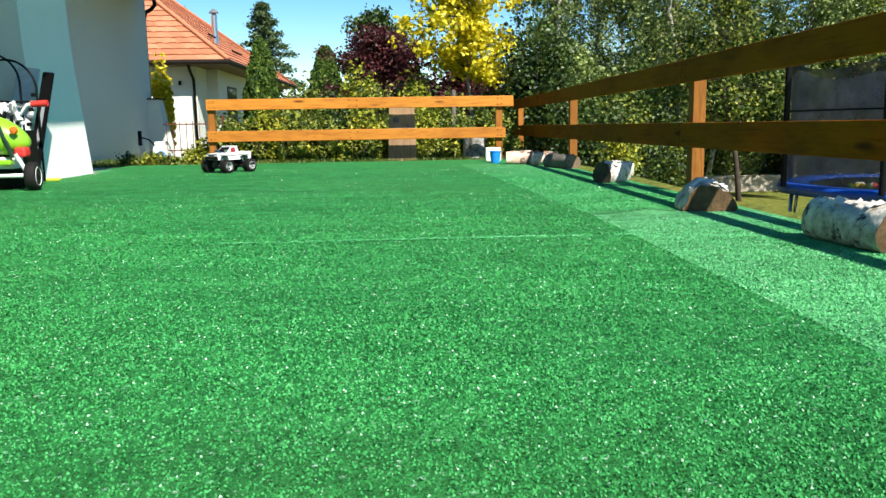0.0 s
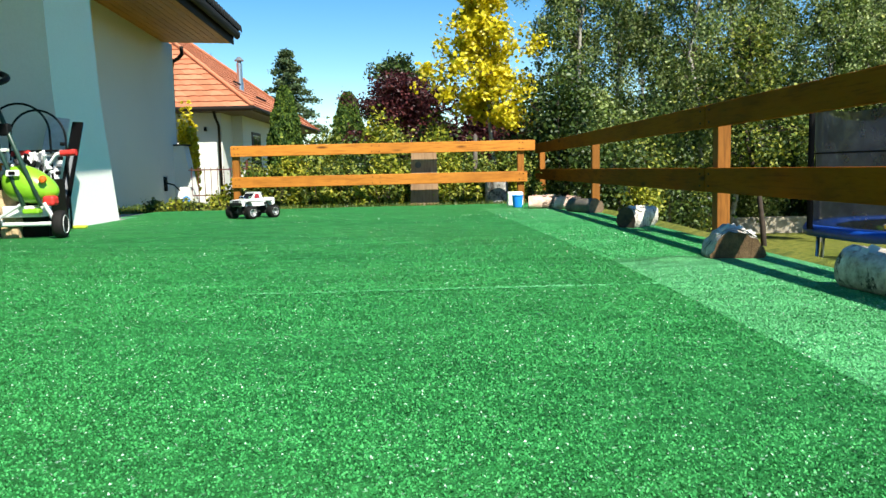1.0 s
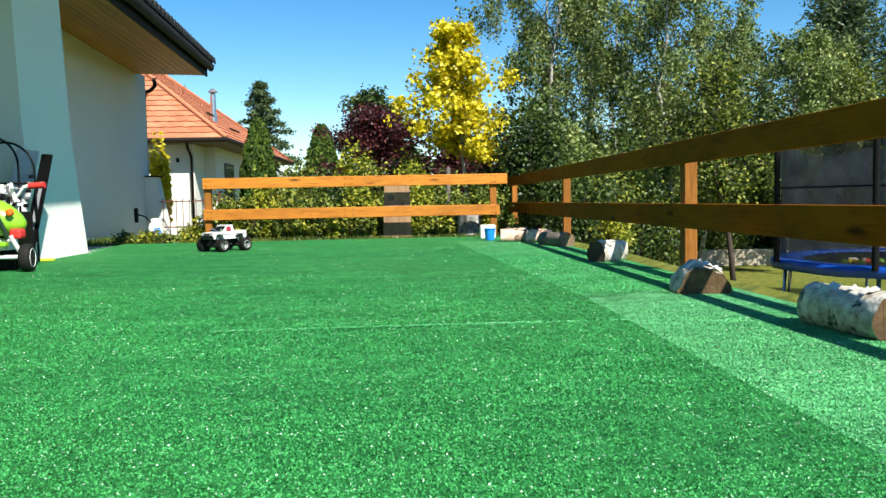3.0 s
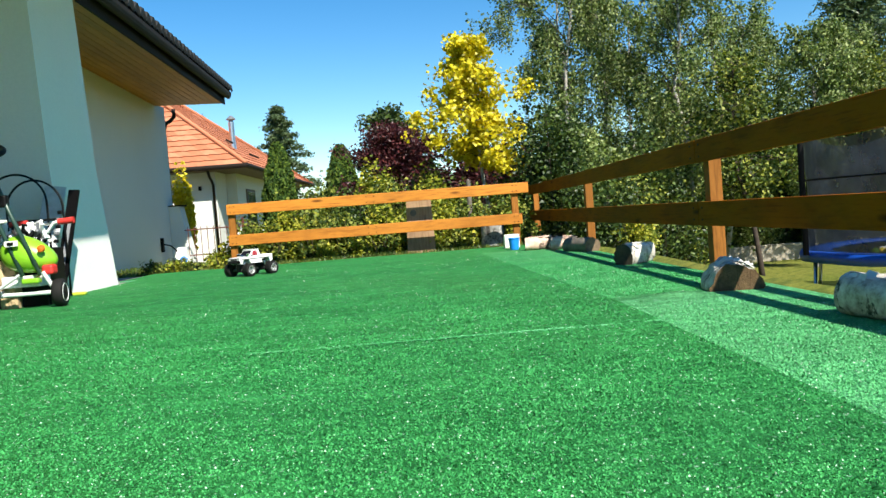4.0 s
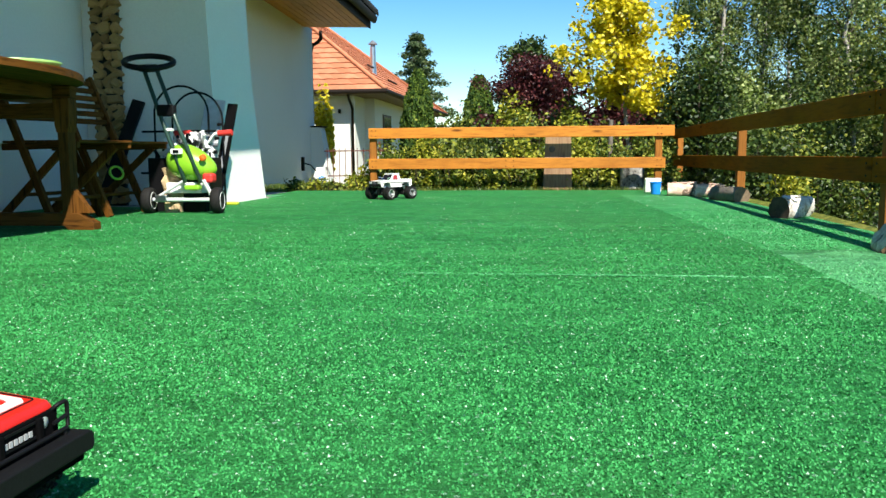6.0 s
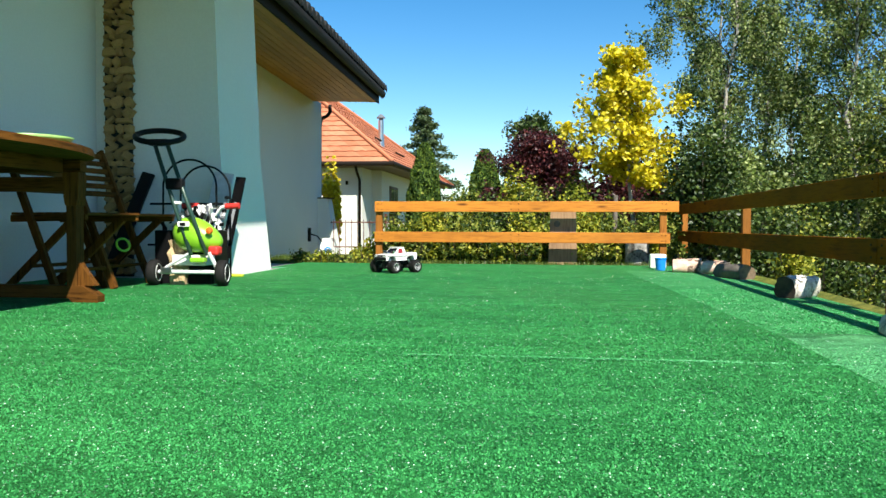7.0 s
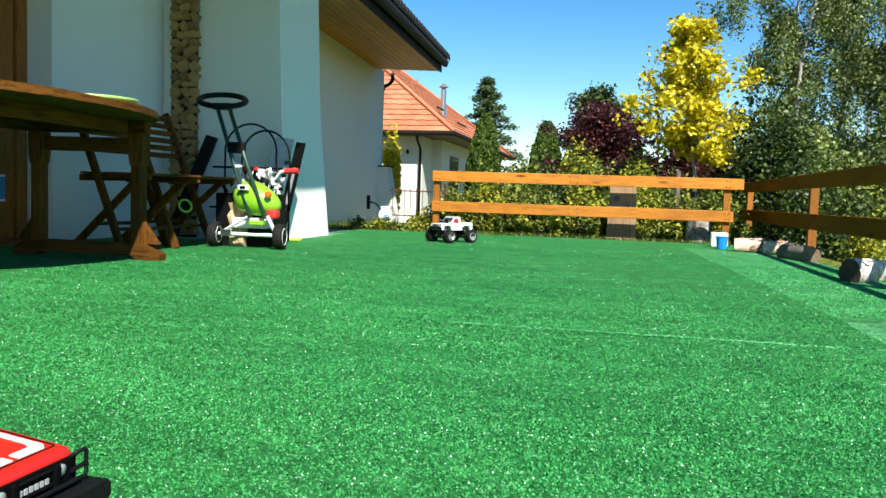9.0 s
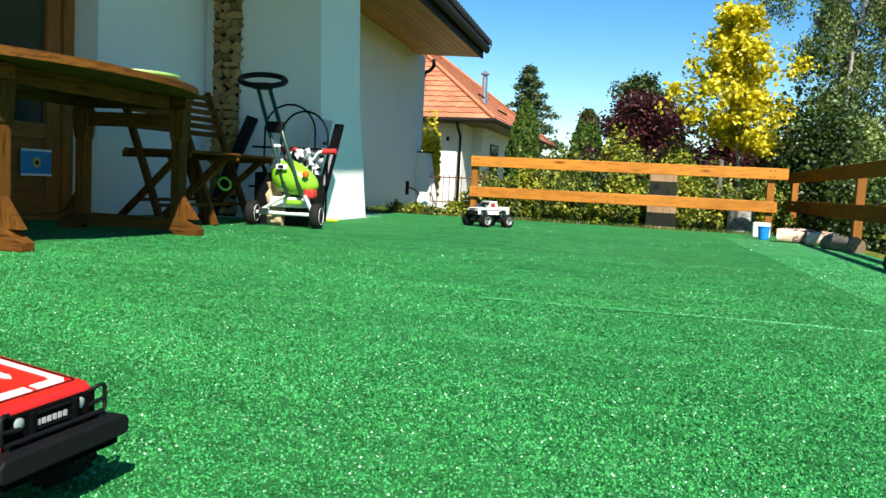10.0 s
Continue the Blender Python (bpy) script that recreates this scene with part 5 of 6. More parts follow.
# ---- trampoline on the lower lawn ----
def trampoline():
    cx, cy, R, rim = 5.53, 6.78, 1.50, -0.33
    g = -0.88
    t = thing("trampoline", (cx, cy, g), "large round trampoline with blue pad and black safety net", "trampoline")
    zr = rim - g
    part("frame", ring((0, 0, zr), R, 0.022, (0, 0, 1), 56, 8), METAL, t, "", True)
    bm = bmesh.new()
    N = 56
    prof = [(R - 0.26, zr + 0.035), (R - 0.13, zr + 0.055), (R + 0.03, zr + 0.045), (R + 0.05, zr + 0.01), (R + 0.045, zr - 0.055), (R + 0.03, zr - 0.055), (R - 0.26, zr + 0.015)]
    rings = [[bm.verts.new((r * math.cos(k * math.tau / N), r * math.sin(k * math.tau / N), z + 0.012 * noise.noise((k * 0.6, r, z * 5)))) for k in range(N)] for r, z in prof]
    for a, b in zip(rings, rings[1:] + rings[:1]):
        for k in range(N):
            bm.faces.new((a[k], b[k], b[(k + 1) % N], a[(k + 1) % N]))
    bmesh.ops.recalc_face_normals(bm, faces=bm.faces[:])
    part("pad", bm, plain("blue_vinyl", (0.008, 0.07, 0.42), 0.35, grain=12, vary=0.25, bump=0.3), t, "blue vinyl spring pad", True)
    part("mat", lathe([(0, zr + 0.0), (R - 0.22, zr + 0.0), (R - 0.22, zr + 0.008), (0, zr + 0.008)], 48), BLACK, t)
    net_n = Nodes("black_net")
    c = net_n.ramp(net_n.noise(5, 4), (0.3, (0.018, 0.022, 0.030)), (0.55, (0.040, 0.048, 0.064)), (0.80, (0.085, 0.10, 0.125)))
    net_n.bump(net_n.noise(1.9, 2, 0.5, (1, 1, 0.6)), 0.7, 0.16)
    net_n.done(c, 0.30)
    tr = net_n.t.nodes.new("ShaderNodeBsdfTransparent")
    mx = net_n.t.nodes.new("ShaderNodeMixShader")
    mx.inputs[0].default_value = 0.80
    net_n.link(tr.outputs[0], mx.inputs[1])
    net_n.link(net_n.p.outputs[0], mx.inputs[2])
    net_n.link(mx.outputs[0], net_n.t.nodes["Material Output"].inputs[0])
    poles = 8
    a0 = math.radians(173)
    H = 1.22
    foam = plain("foam_sleeve", (0.008, 0.008, 0.009), 0.85, grain=50, spec=0.1)
    for k in range(poles):
        a = a0 + k * math.tau / poles
        x, y = (R + 0.07) * math.cos(a), (R + 0.07) * math.sin(a)
        part("pole", rod((x, y, zr + 0.02), (x, y, zr + H + 0.06), 0.029, 0.029, 12), foam, t, "foam-sleeved net pole")
        lx, ly = (R - 0.02) * math.cos(a), (R - 0.02) * math.sin(a)
        if k % 2 == 0:
            b = a + math.tau / poles
            part("leg", tube([(lx, ly, zr), (lx * 1.02, ly * 1.02, 0.02), ((R - 0.02) * math.cos(b) * 1.02, (R - 0.02) * math.sin(b) * 1.02, 0.02), ((R - 0.02) * math.cos(b), (R - 0.02) * math.sin(b), zr)], 0.021, 8), METAL, t, "", True)
    # sagging net between the poles
    v, f = [], []
    M, rows = 96, 12
    for i in range(M):
        a = a0 + i * math.tau / M
        u = (i % (M // poles)) / (M // poles)
        sag = math.sin(math.pi * u)
        for j in range(rows + 1):
            h = j / rows
            r = (R + 0.02) - sag * (0.05 + 0.05 * math.sin(math.pi * h)) + 0.035 * noise.noise((a * 7, h * 3 + a * 2, 1)) + 0.012 * noise.noise((a * 24, h * 5, 2))
            z = zr + 0.06 + (H - 0.04 - sag * 0.10) * h
            v.append((r * math.cos(a), r * math.sin(a), z))
    W = rows + 1
    f = [(i * W + j, ((i + 1) % M) * W + j, ((i + 1) % M) * W + j + 1, i * W + j + 1) for i in range(M) for j in range(rows)]
    ob = raw_mesh("net", v, f, net_n.m, t, True)
    tagged(ob, "black mesh safety net")
    part("net_band", ring((0, 0, zr + 0.77), R + 0.030, 0.009, (0, 0, 1), 64, 6), BLACK, t, "", True)
    l = thing("ladder", (0, 0, 0), "white metal ladder hooked to the trampoline", "ladder")
    a = Vector((4.16, 5.62, rim + 0.03))
    d = Vector((0.50, -0.30, 0)).normalized()
    out = Vector((-0.52, -0.85, 0)).normalized() * 0.10
    for s in (0.12, 0.36):
        p = a + d * s
        q = p + out
        q.z = g
        part("rail", rod(p, q, 0.018, None, 10), WHITE, l)
    for k in (0.38, 0.72):
        p = a.lerp(Vector((a.x + out.x, a.y + out.y, g)), k)
        part("rung", beam(p + d * 0.12, p + d * 0.36, 0.05, 0.02, 0.004), WHITE, l)
    rng = random.Random(8)
    mats = [YELLOW, RED_GRIP, WHITE, BLUE, ORANGE, LIME]
    for k in range(44):
        an, r = math.radians(rng.uniform(190, 300)), rng.uniform(0.90, 1.28)
        bm = bmesh.new()
        bmesh.ops.create_icosphere(bm, subdivisions=2, radius=0.038)
        o = part("play_ball", bm, mats[k % 6], None, "", True)
        o.location = (cx + r * math.cos(an), cy + r * math.sin(an), rim + 0.008 + 0.038)
        tagged(o, "small coloured plastic ball on the trampoline mat", "ball", "balls on the trampoline")


trampoline()


# ---- the house next door ----
def neighbour():
    h = thing("neighbour_house", (0, 0, 0), "white bungalow with orange tiled hip roof", "house")
    part("wall", box(-15.5, -4.56, 18.15, 18.45, -0.6, 1.85), WALL_NEXT, h)
    part("wall", box(-4.86, -4.56, 18.452, 19.2, -0.6, 1.85), WALL_NEXT, h)
    part("wall", box(-5.6, -4.30, 19.202, 19.45, -0.6, 1.85), WALL_NEXT, h)
    w = part("wall", box(-4.60, -4.30, 19.452, 29.0, -0.6, 1.85), WALL_NEXT, h)
    fr = part("window", box(-4.305, -4.27, 20.2, 21.3, 0.35, 1.45, 0.01), plain("brown_frame", (0.07, 0.035, 0.02), 0.5), h)
    part("pane", box(-4.275, -4.262, 20.28, 20.72, 0.42, 1.38), glass("window_glass", (0.03, 0.04, 0.05)), fr)
    part("pane", box(-4.275, -4.262, 20.78, 21.22, 0.42, 1.38), glass("window_glass", (0.03, 0.04, 0.05)), fr)
    fr = part("window", box(-4.305, -4.27, 23.2, 24.6, 0.35, 1.45, 0.01), plain("brown_frame", (0.07, 0.035, 0.02), 0.5), h)
    part("pane", box(-4.275, -4.262, 23.28, 24.52, 0.42, 1.38), glass("window_glass", (0.03, 0.04, 0.05)), fr)
    x0, x1, y0, y1, z = -16.5, -3.70, 17.6, 29.4, 1.86
    k = math.tan(math.radians(37))
    half = (y1 - y0) / 2
    soff = part("soffit", box(x0, x1 - 0.02, y0 + 0.02, y1, z - 0.06, z - 0.03), plain("soffit_brown", (0.10, 0.05, 0.028), 0.6), h)
    part("gutter", tube([(x0, y0 - 0.03, z), (x1 + 0.03, y0 - 0.03, z), (x1 + 0.03, y1, z)], 0.05, 8), GUTTER, h)
    n = Nodes("clay_tile")
    c = n.ramp(n.island(), (0, (0.42, 0.15, 0.075)), (0.5, (0.50, 0.19, 0.10)), (1, (0.58, 0.235, 0.13)))
    c = n.mix(n.ramp(n.noise(6, 4), (0.4, (0, 0, 0)), (0.8, (0.5, 0.5, 0.5))), c, (0.36, 0.11, 0.05, 1))
    clay = n.done(c, 0.75, 0, 0.3)
    # tile courses on the front and right slopes, each row lifted over the next
    NR = 30
    v, f = [], []
    def course(p, q, p2, q2, cols):
        P, Q, P2, Q2 = map(Vector, (p, q, p2, q2))
        for i in range(cols):
            a, b = i / cols, (i + 1) / cols
            b0 = len(v)
            A, Bq, C, D = P.lerp(Q, a), P.lerp(Q, b), P2.lerp(Q2, b), P2.lerp(Q2, a)
            up = Vector((0, 0, 0.034))
            inn = (D - A) * 0.22
            lap = (D - A) * 0.5
            mid, mid2 = A.lerp(Bq, 0.5) + Vector((0, 0, 0.012)), D.lerp(C, 0.5) + Vector((0, 0, 0.012))
            v.extend([A + up, mid + up, Bq + up, C + lap * 0.55, mid2 + lap * 0.55, D + lap * 0.55, A + inn, Bq + inn])
            f.extend([(b0, b0 + 1, b0 + 4, b0 + 5), (b0 + 1, b0 + 2, b0 + 3, b0 + 4), (b0 + 6, b0 + 7, b0 + 2, b0 + 1, b0)])
    for r in range(NR):
        d0, d1 = half * r / NR, half * (r + 1) / NR
        za, zb = z + d0 * k, z + d1 * k
        wide = (x1 - d0) - (x0 + d0)
        course((x0 + d0, y0 + d0, za), (x1 - d0, y0 + d0, za), (x0 + d1, y0 + d1, zb), (x1 - d1, y0 + d1, zb), max(4, int(wide / 0.30)))
        deep = (y1 - d0) - (y0 + d0)
        course((x1 - d0, y0 + d0, za), (x1 - d0, y1 - d0, za), (x1 - d1, y0 + d1, zb), (x1 - d1, y1 - d1, zb), max(2, int(deep / 0.30)))
    tl = raw_mesh("roof_tiles", v, f, clay, h)
    tagged(tl, "orange clay roof tiles in even courses", kind="stuff")
    part("hip_cap", tube([(x1, y0, z + 0.06), (x1 - half, y0 + half, z + half * k + 0.06)], 0.05, 8), clay, h, "", True)
    part("hip_cap", tube([(x1, y1, z + 0.06), (x1 - half, y1 - half, z + half * k + 0.06)], 0.05, 8), clay, h, "", True)
    flue = part("flue", rod((-4.68, 20.9, 2.5), (-4.68, 20.9, 3.30), 0.075, 0.075, 14), METAL, h, "shiny steel flue pipe")
    part("flue_cap", lathe([(0.06, 0), (0.06, 0.05), (0.125, 0.06), (0.125, 0.08), (0.03, 0.17), (0.0, 0.175)], 14, None, Matrix.Translation((-4.68, 20.9, 3.30))), GREY, flue)
    part("flue_collar", rod((-4.68, 20.9, 2.55), (-4.68, 20.9, 2.80), 0.095, 0.085, 14), METAL, flue)
    part("snow_rail", rod((-4.55, 19.6, 2.68), (-4.55, 20.3, 2.68), 0.025), GUTTER, h)
    part("snow_rail", rod((-4.35, 21.4, 2.45), (-4.35, 22.6, 2.45), 0.025), GUTTER, h)
    part("downpipe", tube([(-4.60, 17.66, 1.80), (-4.60, 17.75, 1.68), (-4.60, 18.06, 1.50), (-4.60, 18.09, -0.4)], 0.033, 8), GUTTER, h, "", True)
    part("wall_lamp", box(-4.96, -4.90, 18.08, 18.148, 1.38, 1.48, 0.01), BLACK, h)
    # low iron garden fence in front
    g = thing("iron_fence", (0, 0, 0), "low rust-red iron fence before the hedge", "fence")
    for k in range(27):
        x = -3.85 + k * 0.11
        part("bar", box(x - 0.005, x + 0.005, 12.995, 13.005, -0.2, 0.50), plain_rust, g)
    for z1 in (0.0, 0.44):
        part("rail", box(-3.9, -0.9, 12.98, 13.02, z1, z1 + 0.02), plain_rust, g)
    for x in (-2.9, -1.9, -0.9):
        part("post", box(x - 0.018, x + 0.018, 12.982, 13.018, -0.3, 0.60), plain_rust, g)


plain_rust = plain("rust_red_paint", (0.12, 0.028, 0.020), 0.6, grain=40)
neighbour()


# ---- trees and shrubs ----
BIRCH_LEAF = foliage("birch_leaf", (0.020, 0.044, 0.006, 1), (0.19, 0.27, 0.060, 1), (0.50, 0.55, 0.24, 1), 0.5, 0.30)
BUSH_LEAF = foliage("bush_leaf", (0.014, 0.034, 0.004, 1), (0.11, 0.165, 0.018, 1), (0.46, 0.46, 0.08, 1), 0.6, 0.25)
DARK_LEAF = foliage("dark_leaf", (0.012, 0.028, 0.006, 1), (0.045, 0.085, 0.018, 1), (0.14, 0.20, 0.04, 1), passing=0.2)
GOLD_LEAF = foliage("golden_leaf", (0.40, 0.33, 0.012, 1), (0.80, 0.64, 0.020, 1), (0.93, 0.83, 0.08, 1), passing=0.3)
LIME_LEAF = foliage("yellow_green_leaf", (0.07, 0.11, 0.008, 1), (0.27, 0.30, 0.024, 1), (0.62, 0.54, 0.06, 1), 0.6, 0.28)
PLUM_LEAF = foliage("plum_leaf", (0.020, 0.005, 0.008, 1), (0.062, 0.013, 0.018, 1), (0.17, 0.045, 0.042, 1), passing=0.2)
THUJA_LEAF = foliage("thuja_leaf", (0.010, 0.034, 0.003, 1), (0.042, 0.098, 0.009, 1), (0.17, 0.24, 0.026, 1), 0.75, 0.16)
NEEDLE = foliage("needles", (0.03, 0.055, 0.02, 1), (0.075, 0.12, 0.045, 1), (0.15, 0.20, 0.08, 1), passing=0.1)


def tree(name, base, H, label, leaf, bark, seed, spread=0.28, n_limb=26, n_leaf=9000, size=0.06, low=0.25, trunk=0.05, droop=0.2, lean=(0, 0), rise=0.6, top=1.0, clump=0.10, cone=0.0, long=1.5, gather=1.2, category="tree", group=""):
    """A tapered trunk, limbs with twigs, and many leaves in uneven clumps round the twigs."""
    rng = np.random.default_rng(seed)
    bx, by = base
    z0 = ground_z(bx, by)
    t = thing(name, (bx, by, z0), label, category, group)
    wob = rng.normal(0, 0.012 * H, (9, 2)).cumsum(0)
    spine = [Vector((lean[0] * k / 8 + wob[k][0] * (k > 0), lean[1] * k / 8 + wob[k][1] * (k > 0), H * 0.97 * k / 8)) for k in range(9)]
    bm = tube([p - Vector((0, 0, 0.15)) if k == 0 else p for k, p in enumerate(spine)], [trunk * (1 - 0.9 * k / 8) ** 0.9 + 0.004 for k in range(9)], 9)
    bl = bmesh.new()
    pts = []
    for i in range(n_limb):
        h = low + (0.98 - low) * (i + rng.uniform(0, 1)) / n_limb
        k = min(int(h * 8), 7)
        p = spine[k].lerp(spine[k + 1], h * 8 - k)
        L = H * spread * top * (0.45 + 0.9 * math.sin(math.pi * min(1, (h - low) / (1.02 - low)) ** 0.75)) * rng.uniform(0.55, 1.2) * (1.12 - 0.55 * h) * (1 - cone * max(0, (h - low) / (1 - low)) ** 1.4)
        a = i * 2.4 + rng.normal(0, 0.5)
        d = Vector((math.cos(a), math.sin(a), rise * rng.uniform(0.4, 1.3)))
        limb = [p]
        for s in range(1, 6):
            u = s / 5
            limb.append(p + d * L * u + Vector((rng.normal(0, 0.03), rng.normal(0, 0.03), -droop * L * u * u * 1.3)) )
        r0 = trunk * (1 - h) * 0.5 + 0.004
        tube(limb, [r0 * (1 - 0.85 * s / 5) + 0.002 for s in range(6)], 5, bl)
        for s in range(1, 6):
            q = limb[s]
            for _ in range(3):
                e = q + Vector((rng.normal(0, 0.16 * L + 0.05), rng.normal(0, 0.16 * L + 0.05), rng.normal(-droop * 0.15 * L, 0.13 * L + 0.03)))
                tube([q, q.lerp(e, 0.5) + Vector((0, 0, 0.02)), e], [0.004, 0.003, 0.0015], 3, bl)
                pts += [(q.lerp(e, 0.45), s), (e, s), (e, s)]
    part("trunk", bm, bark, t, "", True)
    part("branch", bl, BARK, t)
    c = np.array([tuple(p) for p, _ in pts])
    w = rng.gamma(gather, 1.0, len(c))
    idx = rng.choice(len(c), n_leaf, p=w / w.sum())
    pos = c[idx] + np.clip(rng.normal(0, clump, (n_leaf, 3)), -1.7 * clump, 1.7 * clump) * np.array((1, 1, 0.8)) - np.array((0, 0, 1)) * np.abs(rng.normal(0, droop * clump * 1.6, n_leaf))[:, None]
    leaves("crown", pos, size, leaf, t, rng, droop=droop, long=long)
    return t


def birch(base, H, seed, n_strand, per_strand, low):
    """A slender birch: steep limbs that arch over, and thin hanging strands set with leaves."""
    rng = np.random.default_rng(seed)
    bx, by = base
    t = thing("birch_tree", (bx, by, ground_z(bx, by)), "tall slender birch with fine drooping leaves", "tree", "birch grove")
    wob = rng.normal(0, 0.010 * H, (9, 2)).cumsum(0)
    spine = [Vector((wob[k][0] * (k > 0), wob[k][1] * (k > 0), H * k / 8 - (0.15 if k == 0 else 0))) for k in range(9)]
    part("trunk", tube(spine, [0.040 * (1 - 0.88 * k / 8) + 0.004 for k in range(9)], 9), BIRCH, t, "", True)
    bl = bmesh.new()
    ends = []
    n_limb = 40
    for i in range(n_limb):
        h = low + (0.97 - low) * ((i + rng.uniform(0, 1)) / n_limb)
        k = min(int(h * 8), 7)
        p = spine[k].lerp(spine[k + 1], h * 8 - k)
        L = H * (0.06 + 0.15 * math.sin(math.pi * min(1.0, (1 - h) / (1 - low)) ** 0.8)) * rng.uniform(0.6, 1.25)
        a = i * 2.4 + rng.normal(0, 0.5)
        out = Vector((math.cos(a), math.sin(a), 0))
        limb = [p + out * L * u + Vector((0, 0, L * (1.5 * u - 1.25 * u * u))) + Vector(rng.normal(0, 0.02, 3)) for u in (0.0, 0.25, 0.5, 0.75, 1.0)]
        tube(limb, [0.013 * (1 - h) + 0.005, 0.008, 0.006, 0.004, 0.002], 4, bl)
        ends += [limb[1].lerp(limb[2], 0.5), limb[2], limb[3], limb[3].lerp(limb[4], 0.5), limb[4]]
    pos = []
    for j in range(n_strand):
        q = ends[int(rng.integers(0, len(ends)))] + Vector(rng.normal(0, 0.07, 3))
        drop = rng.uniform(0.15, 0.75) * (0.6 + 0.07 * H)
        sway = Vector((rng.normal(0, 0.12), rng.normal(0, 0.12), -1)) * drop
        lift = Vector((rng.normal(0, 0.10), rng.normal(0, 0.10), 0.10))
        tube([q, q + sway * 0.4 + lift * 0.6, q + sway], [0.003, 0.002, 0.001], 3, bl)
        u = rng.beta(1.1, 1.2, per_strand)[:, None]
        line = np.array(q) + np.array(sway) * u + np.array(lift) * (4 * u * (1 - u)) * 0.6
        pos.append(line + rng.normal(0, 1, (per_strand, 3)) * np.array((0.062, 0.062, 0.05)))
    part("branch", bl, BARK, t)
    leaves("crown", np.concatenate(pos), 0.045, BIRCH_LEAF, t, rng, droop=0.6, long=1.5)
    return t


def conifer(name, base, H, W, label, seed, leaf=NEEDLE, n=9000, size=0.09, layered=True, bark=BARK):
    rng = np.random.default_rng(seed)
    bx, by = base
    t = thing(name, (bx, by, ground_z(bx, by)), label, "conifer tree")
    bm = rod((0, 0, -0.2), (0, 0, H), 0.03 * H * 0.5 + 0.02, 0.008, 9)
    pts = []
    if layered:
        N = int(11 * 5)
        for i in range(N):
            h = 0.12 + 0.86 * i / N
            a = i * 2.39996 + rng.normal(0, 0.2)
            L = W * (1 - h) ** 0.95 * rng.uniform(0.5, 1.35)
            e = Vector((math.cos(a) * L, math.sin(a) * L, h * H - 0.12 * L + rng.normal(0, 0.05)))
            p = Vector((0, 0, h * H))
            tube([p, p.lerp(e, 0.5) - Vector((0, 0, 0.03)), e + Vector((0, 0, 0.06 * L))], [0.02, 0.012, 0.004], 4, bm)
            for u in np.linspace(0.15, 1, 7):
                pts.append(tuple(p.lerp(e, u)))
        c = np.array(pts)
        idx = rng.integers(0, len(c), n)
        pos = c[idx] + np.clip(rng.normal(0, 0.032 * W, (n, 3)), -0.07 * W, 0.07 * W) * np.array((1, 1, 0.7))
    else:
        h = rng.beta(1.15, 1.35, n)
        r = W * np.sqrt(np.clip(np.sin(math.pi * np.clip(h * 0.86 + 0.12, 0, 1)), 0, 1)) * (1 - 0.35 * h) * rng.uniform(0.45, 1.05, n) ** 0.7
        a = rng.uniform(0, math.tau, n)
        lump = 1 + 0.14 * np.sin(a * 5 + h * 9 + seed) * np.cos(h * 17)
        pos = np.stack([np.cos(a) * r * lump, np.sin(a) * r * lump, h * H], 1)
    part("trunk", bm, bark, t)
    leaves("crown", pos, size, leaf, t, rng, droop=-0.9 if not layered else 0.1, long=2.4)
    return t


def shrub(base, size, label, leaf, seed, n=3000, leaf_size=0.05, category="shrub", z=None, name="shrub"):
    """A many-stemmed bush: stems fanning out, leaves in clumps along them."""
    rng = np.random.default_rng(seed)
    bx, by = base
    sx, sy, sz = size
    t = thing(name, (bx, by, ground_z(bx, by) if z is None else z), label, category)
    bm = bmesh.new()
    pts = []
    for i in range(18):
        a, b = rng.uniform(0, math.tau), rng.uniform(0.15, 1.0)
        e = Vector((math.cos(a) * sx * b * 0.9, math.sin(a) * sy * b * 0.9, sz * rng.uniform(0.55, 1.05) * (1 - 0.35 * b * b)))
        s = Vector((math.cos(a) * sx * 0.12, math.sin(a) * sy * 0.12, -0.1))
        m = s.lerp(e, 0.5) + Vector((0, 0, 0.12 * sz))
        tube([s, m, e], [0.012, 0.008, 0.003], 4, bm)
        for u in np.linspace(0.1, 1, 8):
            pts.append(tuple(s.lerp(m, u * 2) if u < 0.5 else m.lerp(e, u * 2 - 1)))
    part("stem", bm, BARK, t)
    c = np.array(pts)
    idx = rng.choice(len(c), n, p=(lambda w: w / w.sum())(rng.gamma(1.0, 1.0, len(c))))
    pos = c[idx] + np.clip(rng.normal(0, 1, (n, 3)), -1.8, 1.8) * np.array((sx, sy, sz)) * 0.16
    pos[:, 2] = np.abs(pos[:, 2])
    leaves("foliage", pos, leaf_size, leaf, t, rng, droop=0.1)
    return t


# golden young tree and its neighbours behind the far fence
tree("golden_tree", (1.16, 10.3), 2.98, "young tree with bright golden-yellow leaves", GOLD_LEAF, BIRCH, 11, spread=0.275, n_limb=30, n_leaf=9600, size=0.066, low=0.39, trunk=0.030, droop=0.25, lean=(-0.40, 0.05), rise=0.45, clump=0.062, cone=0.55, gather=0.4)
tree("plum_tree", (-0.08, 12.9), 2.12, "spreading purple-leaved plum tree", PLUM_LEAF, BARK, 12, spread=0.37, n_limb=36, n_leaf=20000, size=0.052, low=0.12, trunk=0.05, droop=0.05, clump=0.08)
tree("plum_tree", (1.08, 12.6), 1.55, "low purple-leaved plum tree", PLUM_LEAF, BARK, 13, spread=0.45, n_limb=30, n_leaf=15000, size=0.052, low=0.08, trunk=0.04, droop=0.05, clump=0.10)
